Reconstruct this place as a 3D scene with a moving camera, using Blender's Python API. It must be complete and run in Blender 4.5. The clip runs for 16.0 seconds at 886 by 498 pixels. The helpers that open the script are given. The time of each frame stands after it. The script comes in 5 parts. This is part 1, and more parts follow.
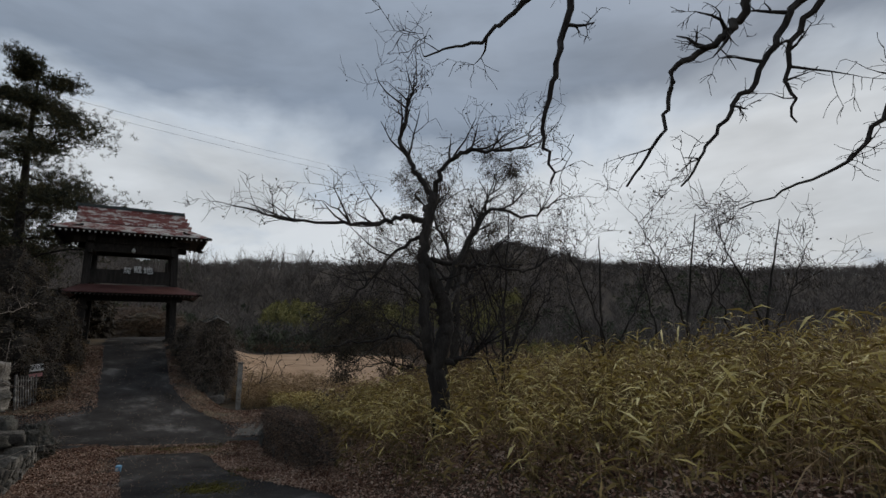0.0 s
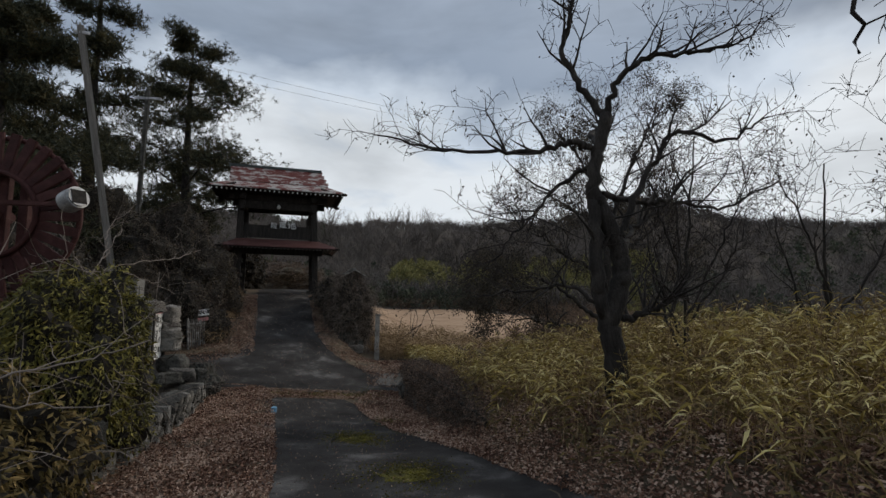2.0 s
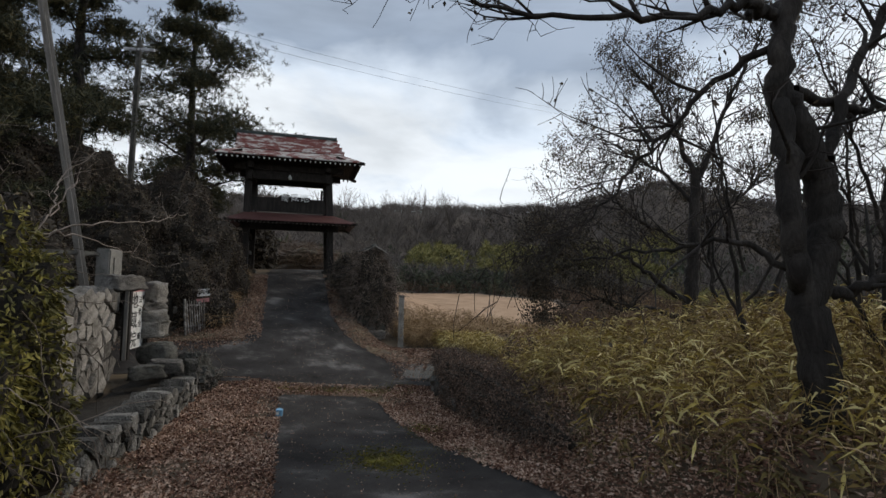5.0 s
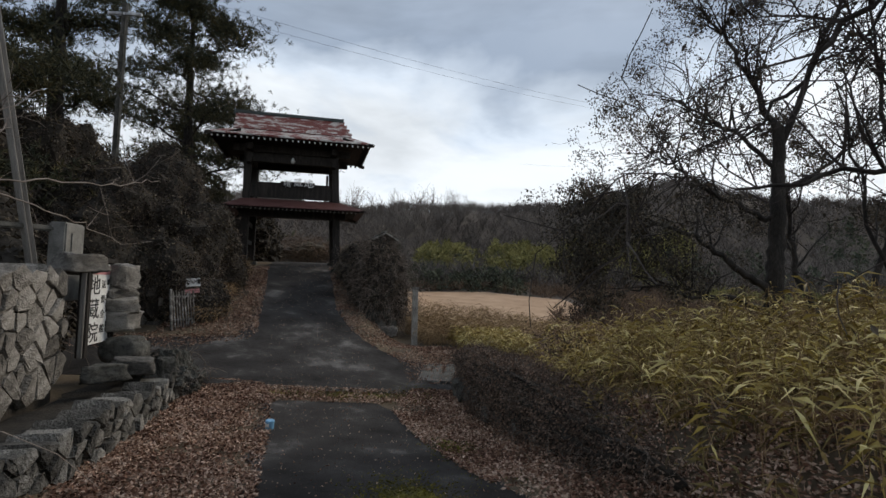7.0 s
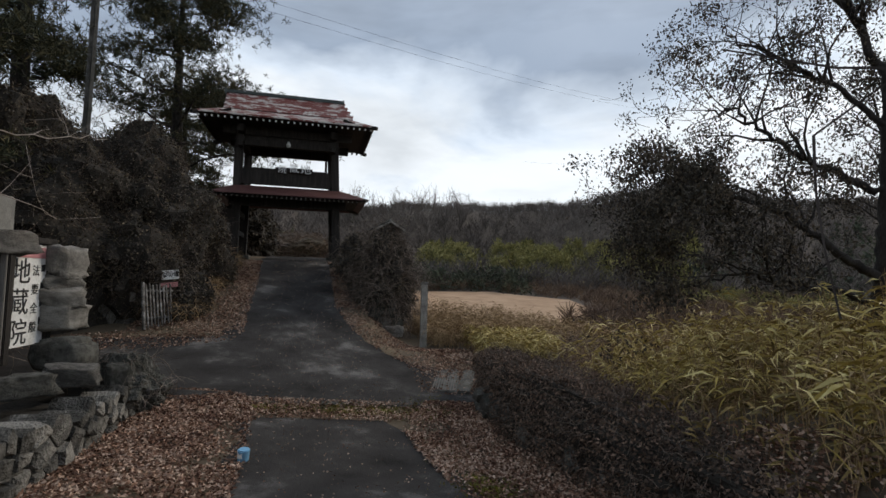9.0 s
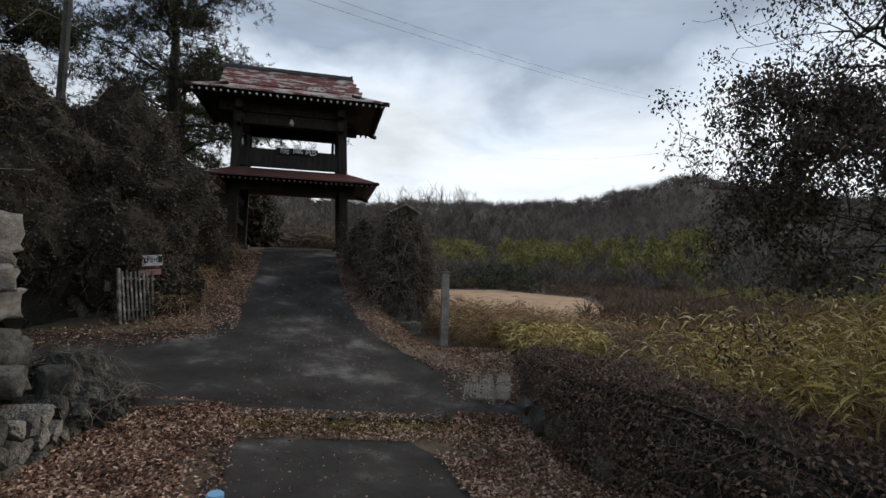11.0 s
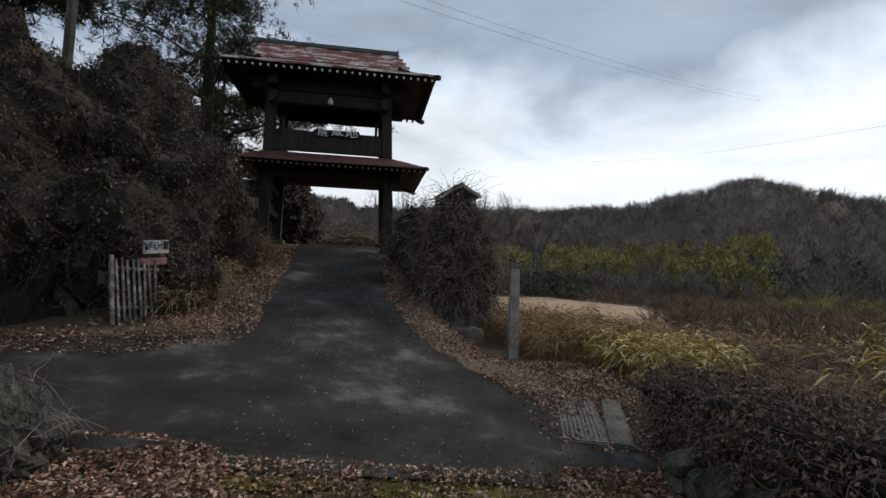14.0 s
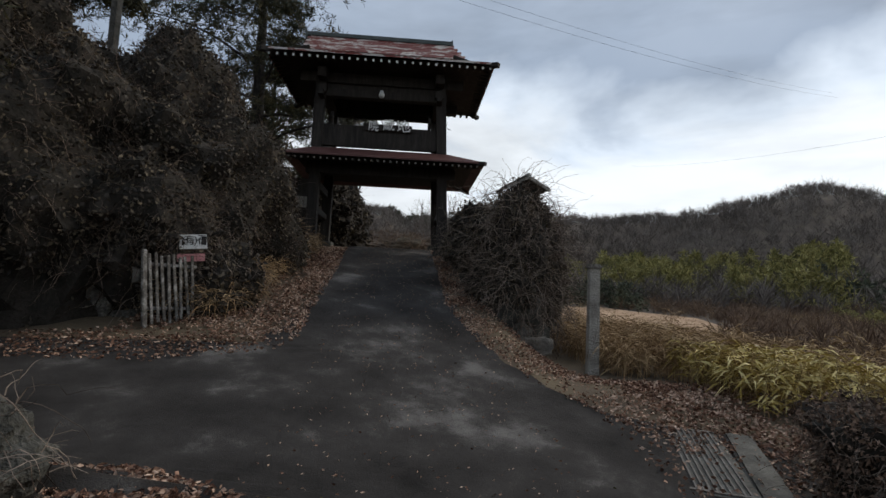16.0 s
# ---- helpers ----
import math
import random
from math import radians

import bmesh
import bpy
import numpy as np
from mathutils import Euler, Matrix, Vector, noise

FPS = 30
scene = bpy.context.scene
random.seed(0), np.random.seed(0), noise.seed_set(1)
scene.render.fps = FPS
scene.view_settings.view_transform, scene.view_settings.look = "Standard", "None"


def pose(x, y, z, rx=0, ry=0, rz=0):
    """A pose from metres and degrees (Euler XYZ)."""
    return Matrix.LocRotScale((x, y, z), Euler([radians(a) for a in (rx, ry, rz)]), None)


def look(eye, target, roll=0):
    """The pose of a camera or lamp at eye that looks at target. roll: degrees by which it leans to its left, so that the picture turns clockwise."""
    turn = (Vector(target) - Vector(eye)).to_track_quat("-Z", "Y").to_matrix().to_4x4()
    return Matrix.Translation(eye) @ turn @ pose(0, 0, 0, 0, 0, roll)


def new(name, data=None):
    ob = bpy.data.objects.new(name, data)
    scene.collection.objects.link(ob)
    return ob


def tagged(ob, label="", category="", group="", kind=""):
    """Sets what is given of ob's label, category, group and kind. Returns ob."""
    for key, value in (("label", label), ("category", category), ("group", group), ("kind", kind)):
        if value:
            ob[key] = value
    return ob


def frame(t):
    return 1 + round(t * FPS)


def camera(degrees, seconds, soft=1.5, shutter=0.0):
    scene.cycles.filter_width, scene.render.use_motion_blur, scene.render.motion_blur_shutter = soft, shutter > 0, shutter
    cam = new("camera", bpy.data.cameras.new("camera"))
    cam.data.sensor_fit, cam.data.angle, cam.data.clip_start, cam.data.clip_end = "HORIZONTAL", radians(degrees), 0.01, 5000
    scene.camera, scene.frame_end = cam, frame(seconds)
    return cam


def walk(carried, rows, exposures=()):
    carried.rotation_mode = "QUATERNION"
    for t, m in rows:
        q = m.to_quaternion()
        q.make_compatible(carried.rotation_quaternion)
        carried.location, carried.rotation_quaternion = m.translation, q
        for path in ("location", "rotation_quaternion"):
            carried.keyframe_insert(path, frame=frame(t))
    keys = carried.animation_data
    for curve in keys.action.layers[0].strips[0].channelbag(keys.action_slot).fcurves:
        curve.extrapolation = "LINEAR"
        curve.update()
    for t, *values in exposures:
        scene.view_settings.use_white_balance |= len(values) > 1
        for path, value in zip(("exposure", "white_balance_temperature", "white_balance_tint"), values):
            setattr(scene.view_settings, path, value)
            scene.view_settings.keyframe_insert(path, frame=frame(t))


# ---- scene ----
cam = camera(82.4, 16.0)
METRES, EYE, TILT, LEAN, TURN = 11.95, 1.6, -3.0, 1.5, 0.0
ROWS = [
    (0.0, 0.0, 0.0, 0.0, -0.26, 13.04, -1.11),
    (0.5, -0.0125, 0.0203, -0.0011, 5.72, 12.65, -2.0),
    (1.0, -0.0219, 0.043, -0.0019, 11.3, 11.01, -2.77),
    (1.5, -0.0408, 0.0656, -0.0001, 12.99, 9.37, -3.11),
    (2.0, -0.0514, 0.0884, -0.0073, 13.13, 8.0, -3.18),
    (2.5, -0.0587, 0.1161, -0.0071, 13.36, 7.18, -3.2),
    (3.0, -0.0791, 0.1412, -0.0126, 13.54, 6.78, -3.27),
    (3.5, -0.0942, 0.1696, -0.0148, 14.19, 6.49, -3.3),
    (4.0, -0.1093, 0.2019, -0.0137, 14.32, 6.3, -3.33),
    (6.5, -0.1846, 0.3631, -0.0285, 15.67, 6.14, -3.49),
    (7.0, -0.2002, 0.3959, -0.0329, 15.66, 6.12, -3.52),
    (7.5, -0.2179, 0.4264, -0.0344, 15.68, 6.1, -3.56),
    (8.0, -0.2318, 0.4572, -0.038, 15.67, 6.16, -3.56),
    (8.5, -0.2447, 0.4878, -0.0392, 15.69, 6.18, -3.57),
    (9.0, -0.2593, 0.5196, -0.0421, 15.76, 6.17, -3.62),
    (11.5, -0.3432, 0.6677, -0.0585, 16.94, 5.97, -3.82),
    (12.0, -0.3606, 0.696, -0.0605, 18.07, 6.0, -3.97),
    (12.5, -0.3764, 0.7234, -0.0641, 18.52, 6.07, -4.06),
    (13.0, -0.3879, 0.7507, -0.0639, 19.36, 6.19, -4.13),
    (13.5, -0.4034, 0.7731, -0.0658, 20.67, 6.39, -4.37),
    (14.0, -0.4106, 0.7984, -0.0683, 21.1, 6.58, -4.38),
    (14.5, -0.4226, 0.8209, -0.072, 21.37, 6.6, -4.48),
    (15.0, -0.4379, 0.8395, -0.0708, 21.42, 6.84, -4.53),
    (15.5, -0.4491, 0.8595, -0.0712, 23.14, 7.12, -4.72),
    (16.0, -0.4658, 0.8705, -0.0739, 26.22, 7.12, -5.17),
]
walk(cam, [(t, pose(0, 0, EYE, TILT, LEAN, TURN) @ pose(METRES * x, METRES * y, METRES * z, 90 + pitch, roll, yaw)) for t, x, y, z, yaw, pitch, roll in ROWS], [(0.0, -0.38), (1.0, -0.38), (2.0, -0.15), (4.0, 0.15), (16.0, 0.2)])

# ---- world and light ----
world = bpy.data.worlds.new("overcast_sky")
scene.world = world
world.use_nodes = True
wn, wl = world.node_tree.nodes, world.node_tree.links
wn.clear()


def wnode(kind, **values):
    n = wn.new(kind)
    for k, v in values.items():
        n.inputs[k].default_value = v
    return n


def wmath(op, a, b):
    n = wn.new("ShaderNodeMath")
    n.operation = op
    for i, v in enumerate((a, b)):
        if isinstance(v, (int, float)):
            n.inputs[i].default_value = v
        else:
            wl.new(v, n.inputs[i])
    return n.outputs[0]


sky = wn.new("ShaderNodeTexSky")
sky.sky_type, sky.sun_disc, sky.sun_elevation, sky.sun_rotation = "NISHITA", False, radians(28), radians(35)
coord = wn.new("ShaderNodeTexCoord")
sep = wn.new("ShaderNodeSeparateXYZ")
wl.new(coord.outputs["Generated"], sep.inputs[0])
high = wmath("ADD", wmath("MAXIMUM", sep.outputs[2], 0.0), 0.20)
flat = wn.new("ShaderNodeCombineXYZ")
wl.new(wmath("DIVIDE", sep.outputs[0], high), flat.inputs[0])
wl.new(wmath("DIVIDE", sep.outputs[1], high), flat.inputs[1])
cloud = wnode("ShaderNodeTexNoise", Scale=1.0, Detail=6.0, Roughness=0.52, Distortion=0.35)
wl.new(flat.outputs[0], cloud.inputs["Vector"])
edge = wmath("ADD", sep.outputs[2], wmath("MULTIPLY", wmath("SUBTRACT", cloud.outputs[0], 0.5), 0.8))
ramp = wn.new("ShaderNodeValToRGB")
wl.new(edge, ramp.inputs[0])
ramp.color_ramp.elements[0].position, ramp.color_ramp.elements[0].color = 0.0, (0.66, 0.73, 0.82, 1)
ramp.color_ramp.elements[1].position, ramp.color_ramp.elements[1].color = 1.0, (0.47, 0.54, 0.64, 1)
for at, tint in ((0.10, (0.82, 0.86, 0.90)), (0.25, (0.79, 0.84, 0.89)), (0.33, (0.63, 0.71, 0.81)), (0.43, (0.31, 0.375, 0.475)), (0.62, (0.39, 0.455, 0.555))):
    ramp.color_ramp.elements.new(at).color = (*tint, 1)
streak = wnode("ShaderNodeTexNoise", Scale=2.6, Detail=5.0, Roughness=0.55, Distortion=0.2)
stretch_xyz = wn.new("ShaderNodeMapping")
stretch_xyz.inputs["Scale"].default_value = (0.8, 0.8, 2.6)
wl.new(coord.outputs["Generated"], stretch_xyz.inputs[0])
wl.new(stretch_xyz.outputs[0], streak.inputs["Vector"])
spread = wn.new("ShaderNodeMapRange")
for k, v in (("From Min", 0.36), ("From Max", 0.56), ("To Min", 0.80), ("To Max", 1.06)):
    spread.inputs[k].default_value = v
wl.new(streak.outputs[0], spread.inputs[0])
tinted = wn.new("ShaderNodeVectorMath")
tinted.operation = "SCALE"
wl.new(ramp.outputs[0], tinted.inputs[0])
wl.new(spread.outputs[0], tinted.inputs["Scale"])
clear = wn.new("ShaderNodeBackground")
clear.inputs[1].default_value = 0.05
wl.new(sky.outputs[0], clear.inputs[0])
veil = wn.new("ShaderNodeBackground")
veil.inputs[1].default_value = 1.06
wl.new(tinted.outputs[0], veil.inputs[0])
blend = wn.new("ShaderNodeMixShader")
blend.inputs[0].default_value = 0.93
wl.new(clear.outputs[0], blend.inputs[1])
wl.new(veil.outputs[0], blend.inputs[2])
out = wn.new("ShaderNodeOutputWorld")
wl.new(blend.outputs[0], out.inputs[0])

sun = new("sun", bpy.data.lights.new("sun", "SUN"))
sun.data.energy, sun.data.angle, sun.data.color = 1.4, radians(25), (1.0, 0.88, 0.72)
sun.matrix_world = look((12, 16, 12), (0, 0, 0))


# ---- materials ----
def material(name, colours, scale=3.0, rough=0.85, bump=0.3, fine=60.0, metal=0.0, island=0.0, per_object=0.0, world=False, stretch=(1, 1, 1), spec=0.3, sheen=0.0):
    m = bpy.data.materials.new(name)
    m.use_nodes = True
    n, l = m.node_tree.nodes, m.node_tree.links
    b = n["Principled BSDF"]
    b.inputs["Roughness"].default_value, b.inputs["Metallic"].default_value = rough, metal
    b.inputs["Specular IOR Level"].default_value = spec
    co = n.new("ShaderNodeTexCoord")
    mp = n.new("ShaderNodeMapping")
    mp.inputs["Scale"].default_value = stretch
    l.new(n.new("ShaderNodeNewGeometry").outputs["Position"] if world else co.outputs["Object"], mp.inputs[0])
    big = n.new("ShaderNodeTexNoise")
    big.inputs["Scale"].default_value, big.inputs["Detail"].default_value, big.inputs["Roughness"].default_value = scale, 6.0, 0.62
    l.new(mp.outputs[0], big.inputs["Vector"])
    val = big.outputs[0]

    def mix(a, k, source):
        x = n.new("ShaderNodeMath")
        x.operation = "MULTIPLY_ADD"
        l.new(source, x.inputs[0])
        x.inputs[1].default_value, x.inputs[2].default_value = k, -k / 2
        y = n.new("ShaderNodeMath")
        y.operation = "ADD"
        l.new(a, y.inputs[0])
        l.new(x.outputs[0], y.inputs[1])
        return y.outputs[0]

    if island:
        g = n.new("ShaderNodeNewGeometry")
        val = mix(val, island, g.outputs["Random Per Island"])
    if per_object:
        o = n.new("ShaderNodeObjectInfo")
        val = mix(val, per_object, o.outputs["Random"])
    small = n.new("ShaderNodeTexNoise")
    small.inputs["Scale"].default_value, small.inputs["Detail"].default_value = fine, 4.0
    l.new(mp.outputs[0], small.inputs["Vector"])
    val = mix(val, 0.35, small.outputs[0])
    r = n.new("ShaderNodeValToRGB")
    l.new(val, r.inputs[0])
    e = r.color_ramp.elements
    lo, hi = 0.28, 0.72
    for i, c in enumerate(colours):
        p = lo + (hi - lo) * i / max(1, len(colours) - 1)
        if i < 2:
            e[i].position, e[i].color = (p, (*c, 1)) if i == 0 else (p, (*c, 1))
        else:
            s = e.new(p)
            s.color = (*c, 1)
    l.new(r.outputs[0], b.inputs["Base Color"])
    if bump:
        bp = n.new("ShaderNodeBump")
        bp.inputs["Strength"].default_value, bp.inputs["Distance"].default_value = bump, 0.035
        l.new(val if not (island or per_object) else small.outputs[0], bp.inputs["Height"])
        l.new(bp.outputs[0], b.inputs["Normal"])
    return m


M_SOIL = material("soil_and_dry_grass", [(0.055, 0.042, 0.03), (0.10, 0.075, 0.05), (0.15, 0.115, 0.07)], 0.7, 0.95, 0.6, 25)
M_FIELD = material("mown_straw_field", [(0.25, 0.155, 0.09), (0.37, 0.24, 0.145), (0.46, 0.315, 0.205)], 0.35, 0.95, 0.5, 7)
M_SCRUB = material("winter_scrub", [(0.06, 0.048, 0.04), (0.095, 0.075, 0.06), (0.135, 0.112, 0.078)], 0.25, 0.95, 0.6, 4)
M_ASPHALT = material("old_asphalt", [(0.020, 0.0185, 0.0175), (0.038, 0.035, 0.033), (0.056, 0.052, 0.049), (0.18, 0.17, 0.16)], 1.1, 0.95, 0.7, 140, spec=0.08)
M_CONCRETE = material("weathered_concrete", [(0.10, 0.10, 0.09), (0.19, 0.185, 0.17), (0.27, 0.26, 0.24)], 4.0, 0.9, 0.5, 60)
M_CONCRETE_OLD = material("dark_stained_concrete", [(0.045, 0.043, 0.038), (0.10, 0.096, 0.085), (0.17, 0.163, 0.145)], 4.0, 0.92, 0.6, 50)
M_STEEL = material("dull_rusty_steel", [(0.07, 0.06, 0.052), (0.15, 0.135, 0.12), (0.24, 0.225, 0.205)], 6, 0.7, 0.3, 50, metal=0.2)
M_MOSS = material("yellow_green_moss", [(0.04, 0.038, 0.02), (0.10, 0.088, 0.014), (0.22, 0.185, 0.02)], 7.0, 0.95, 0.8, 90)
M_STONE = material("rough_granite", [(0.10, 0.094, 0.085), (0.22, 0.205, 0.185), (0.36, 0.34, 0.305)], 5.0, 0.9, 1.0, 40, per_object=0.35)
M_STONE_MID = material("grey_green_field_stone", [(0.04, 0.038, 0.034), (0.115, 0.109, 0.097), (0.27, 0.256, 0.23)], 7.0, 0.92, 1.0, 45, per_object=0.35)
M_STONE_PALE = material("warm_grey_wall_stone", [(0.07, 0.064, 0.056), (0.18, 0.165, 0.145), (0.36, 0.335, 0.30)], 8.0, 0.92, 1.0, 45, per_object=0.4)
M_STONE_DARK = material("mossy_dark_stone", [(0.028, 0.028, 0.024), (0.065, 0.064, 0.056), (0.15, 0.145, 0.13)], 6.0, 0.9, 1.0, 40, per_object=0.3)
M_TIMBER = material("dark_weathered_timber", [(0.012, 0.010, 0.009), (0.024, 0.02, 0.017), (0.045, 0.038, 0.032)], 3.0, 0.8, 0.5, 30, stretch=(4, 4, 0.5))
M_GREYWOOD = material("grey_bleached_wood", [(0.11, 0.10, 0.09), (0.20, 0.185, 0.165), (0.30, 0.28, 0.25)], 3.0, 0.85, 0.5, 40, stretch=(5, 5, 0.5))
M_ROOFRED = material("faded_red_roof_sheet", [(0.075, 0.032, 0.028), (0.105, 0.046, 0.04), (0.15, 0.08, 0.072)], 2.0, 0.55, 0.2, 30)
M_RUST = material("flaking_red_roof_paint", [(0.10, 0.022, 0.016), (0.135, 0.03, 0.022), (0.16, 0.042, 0.032), (0.17, 0.05, 0.04), (0.42, 0.375, 0.34), (0.50, 0.465, 0.43), (0.55, 0.51, 0.47)], 2.6, 0.65, 0.35, 14, stretch=(1, 1, 2.6), per_object=0.12, world=True)
M_RIDGE = material("green_grey_ridge_metal", [(0.045, 0.055, 0.053), (0.08, 0.092, 0.088)], 3, 0.5, 0.2, 30, metal=0.3)
M_WHITE = material("off_white_paint", [(0.55, 0.55, 0.53), (0.72, 0.72, 0.70), (0.80, 0.80, 0.78)], 5, 0.7, 0.2, 40)
M_PEEL = material("peeling_white_paint", [(0.05, 0.043, 0.038), (0.15, 0.14, 0.128), (0.46, 0.45, 0.43)], 9, 0.85, 0.4, 60, world=True)
M_INK = material("black_lettering", [(0.012, 0.012, 0.013), (0.03, 0.03, 0.03)], 9, 0.7, 0.0, 60)
M_REDINK = material("faded_red_band", [(0.42, 0.16, 0.17), (0.58, 0.28, 0.28)], 6, 0.7, 0.0, 40)
M_BARK = material("dark_bark", [(0.014, 0.012, 0.011), (0.03, 0.026, 0.023), (0.065, 0.057, 0.05)], 6, 0.95, 1.0, 45, stretch=(1, 1, 0.35))
M_TWIG = material("grey_brown_twigs", [(0.028, 0.022, 0.02), (0.055, 0.045, 0.04)], 4, 0.95, 0.0, 40, island=0.3)
M_PALETWIG = material("pale_bare_twigs", [(0.16, 0.13, 0.11), (0.27, 0.23, 0.20)], 4, 0.9, 0.2, 40)
M_CREEPER = material("dark_brown_creeper_stems", [(0.042, 0.029, 0.022), (0.10, 0.071, 0.054), (0.19, 0.142, 0.108)], 2, 0.95, 0.0, 30, island=0.5)
M_SCRUBTWIG = material("warm_brown_scrub_twigs", [(0.07, 0.045, 0.033), (0.13, 0.086, 0.06), (0.22, 0.155, 0.10)], 0.12, 0.95, 0.0, 3, island=0.4)
M_VINE = material("dry_vine_stems", [(0.06, 0.046, 0.037), (0.14, 0.11, 0.088), (0.25, 0.205, 0.17)], 3, 0.95, 0.0, 30, island=0.5)
M_PINE = material("pine_needles", [(0.020, 0.025, 0.016), (0.042, 0.046, 0.024), (0.10, 0.08, 0.03)], 1.2, 0.8, 0.0, 20, island=0.3)
M_IVY = material("dark_ivy_leaves", [(0.020, 0.0155, 0.012), (0.044, 0.035, 0.025), (0.10, 0.077, 0.046)], 1.6, 0.6, 0.0, 20, island=0.45)
# Near-black: shade inside the leaf heaps put into colour; also wall cores and ledge
M_MOUND = material("near_black_brown_fill", [(0.012, 0.011, 0.009), (0.028, 0.024, 0.019), (0.05, 0.042, 0.034)], 3.0, 0.95, 1.0, 30)
M_LEAFDRY = material("withered_hanging_leaves", [(0.028, 0.024, 0.018), (0.055, 0.046, 0.032), (0.115, 0.088, 0.06)], 2.0, 0.8, 0.0, 20, island=0.5)
M_HEDGE = material("brown_hedge_leaves", [(0.050, 0.034, 0.026), (0.115, 0.077, 0.056), (0.26, 0.175, 0.125)], 1.2, 0.85, 0.0, 20, island=0.55)
M_BAMBOO = material("yellowed_bamboo_grass", [(0.15, 0.10, 0.028), (0.29, 0.205, 0.048), (0.45, 0.34, 0.085), (0.66, 0.56, 0.25)], 0.8, 0.6, 0.0, 15, island=0.55)
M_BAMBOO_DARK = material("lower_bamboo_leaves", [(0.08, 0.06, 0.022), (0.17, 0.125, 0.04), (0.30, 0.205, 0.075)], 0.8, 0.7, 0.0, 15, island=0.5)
M_GREENBUSH = material("yellow_green_bush_leaves", [(0.06, 0.055, 0.014), (0.14, 0.125, 0.028), (0.28, 0.235, 0.05)], 1.0, 0.6, 0.0, 15, island=0.45)
M_BAMBOOFAR = material("pale_green_bamboo_grove", [(0.10, 0.095, 0.035), (0.205, 0.19, 0.062), (0.32, 0.285, 0.11)], 0.2, 0.8, 0.0, 6, island=0.5)
M_STRAW = material("dry_straw_grass", [(0.15, 0.09, 0.045), (0.28, 0.185, 0.095), (0.44, 0.315, 0.175)], 1.0, 0.85, 0.0, 20, island=0.5)
M_LITTER = material("fallen_brown_leaves", [(0.085, 0.042, 0.028), (0.19, 0.10, 0.065), (0.32, 0.19, 0.13), (0.52, 0.38, 0.29)], 1.2, 0.85, 0.0, 20, island=0.6)
M_WOODS = material("leafless_woodland", [(0.064, 0.054, 0.048), (0.11, 0.095, 0.085), (0.165, 0.145, 0.128)], 0.03, 0.95, 0.0, 0.4, island=0.35)
M_WOODEVER = material("dark_evergreen_crowns", [(0.04, 0.046, 0.034), (0.065, 0.075, 0.05), (0.10, 0.105, 0.065)], 0.1, 0.95, 0.0, 2, island=0.4)
M_WHEEL = material("red_brown_painted_wood", [(0.032, 0.010, 0.009), (0.055, 0.017, 0.015), (0.085, 0.034, 0.03)], 4, 0.75, 0.4, 40, stretch=(2, 2, 2), per_object=0.3)
M_METAL = material("dull_grey_metal", [(0.22, 0.22, 0.22), (0.42, 0.42, 0.42), (0.6, 0.6, 0.6)], 6, 0.5, 0.2, 50, metal=0.4)
M_BLUE = material("pale_blue_plastic", [(0.16, 0.36, 0.55), (0.24, 0.46, 0.66)], 8, 0.45, 0.1, 50)
M_GLASSY = material("milky_lamp_globe", [(0.5, 0.5, 0.48), (0.6, 0.6, 0.58)], 5, 0.3, 0.0, 40)
M_CABLE = material("black_cable", [(0.02, 0.02, 0.022), (0.03, 0.03, 0.032)], 5, 0.6, 0.0, 40)

rng = np.random.default_rng(7)


# ---- building tools ----
def SW(s, w):
    return -0.5 * s + 0.866 * w, 0.866 * s + 0.5 * w


def smooth(v, a, b):
    k = np.clip((np.asarray(v, float) - a) / (b - a), 0, 1)
    return k * k * (3 - 2 * k)


def profile(s):
    ks = [-80, 0, 5, 12, 14.5, 17.2, 25.0, 28, 50, 130]
    kz = [1.5, 0, -0.42, -0.95, -0.90, -0.52, 1.42, 1.7, 1.9, 1.9]
    return sum(np.interp(np.asarray(s, float) + d, ks, kz) for d in (-0.7, 0, 0.7)) / 3


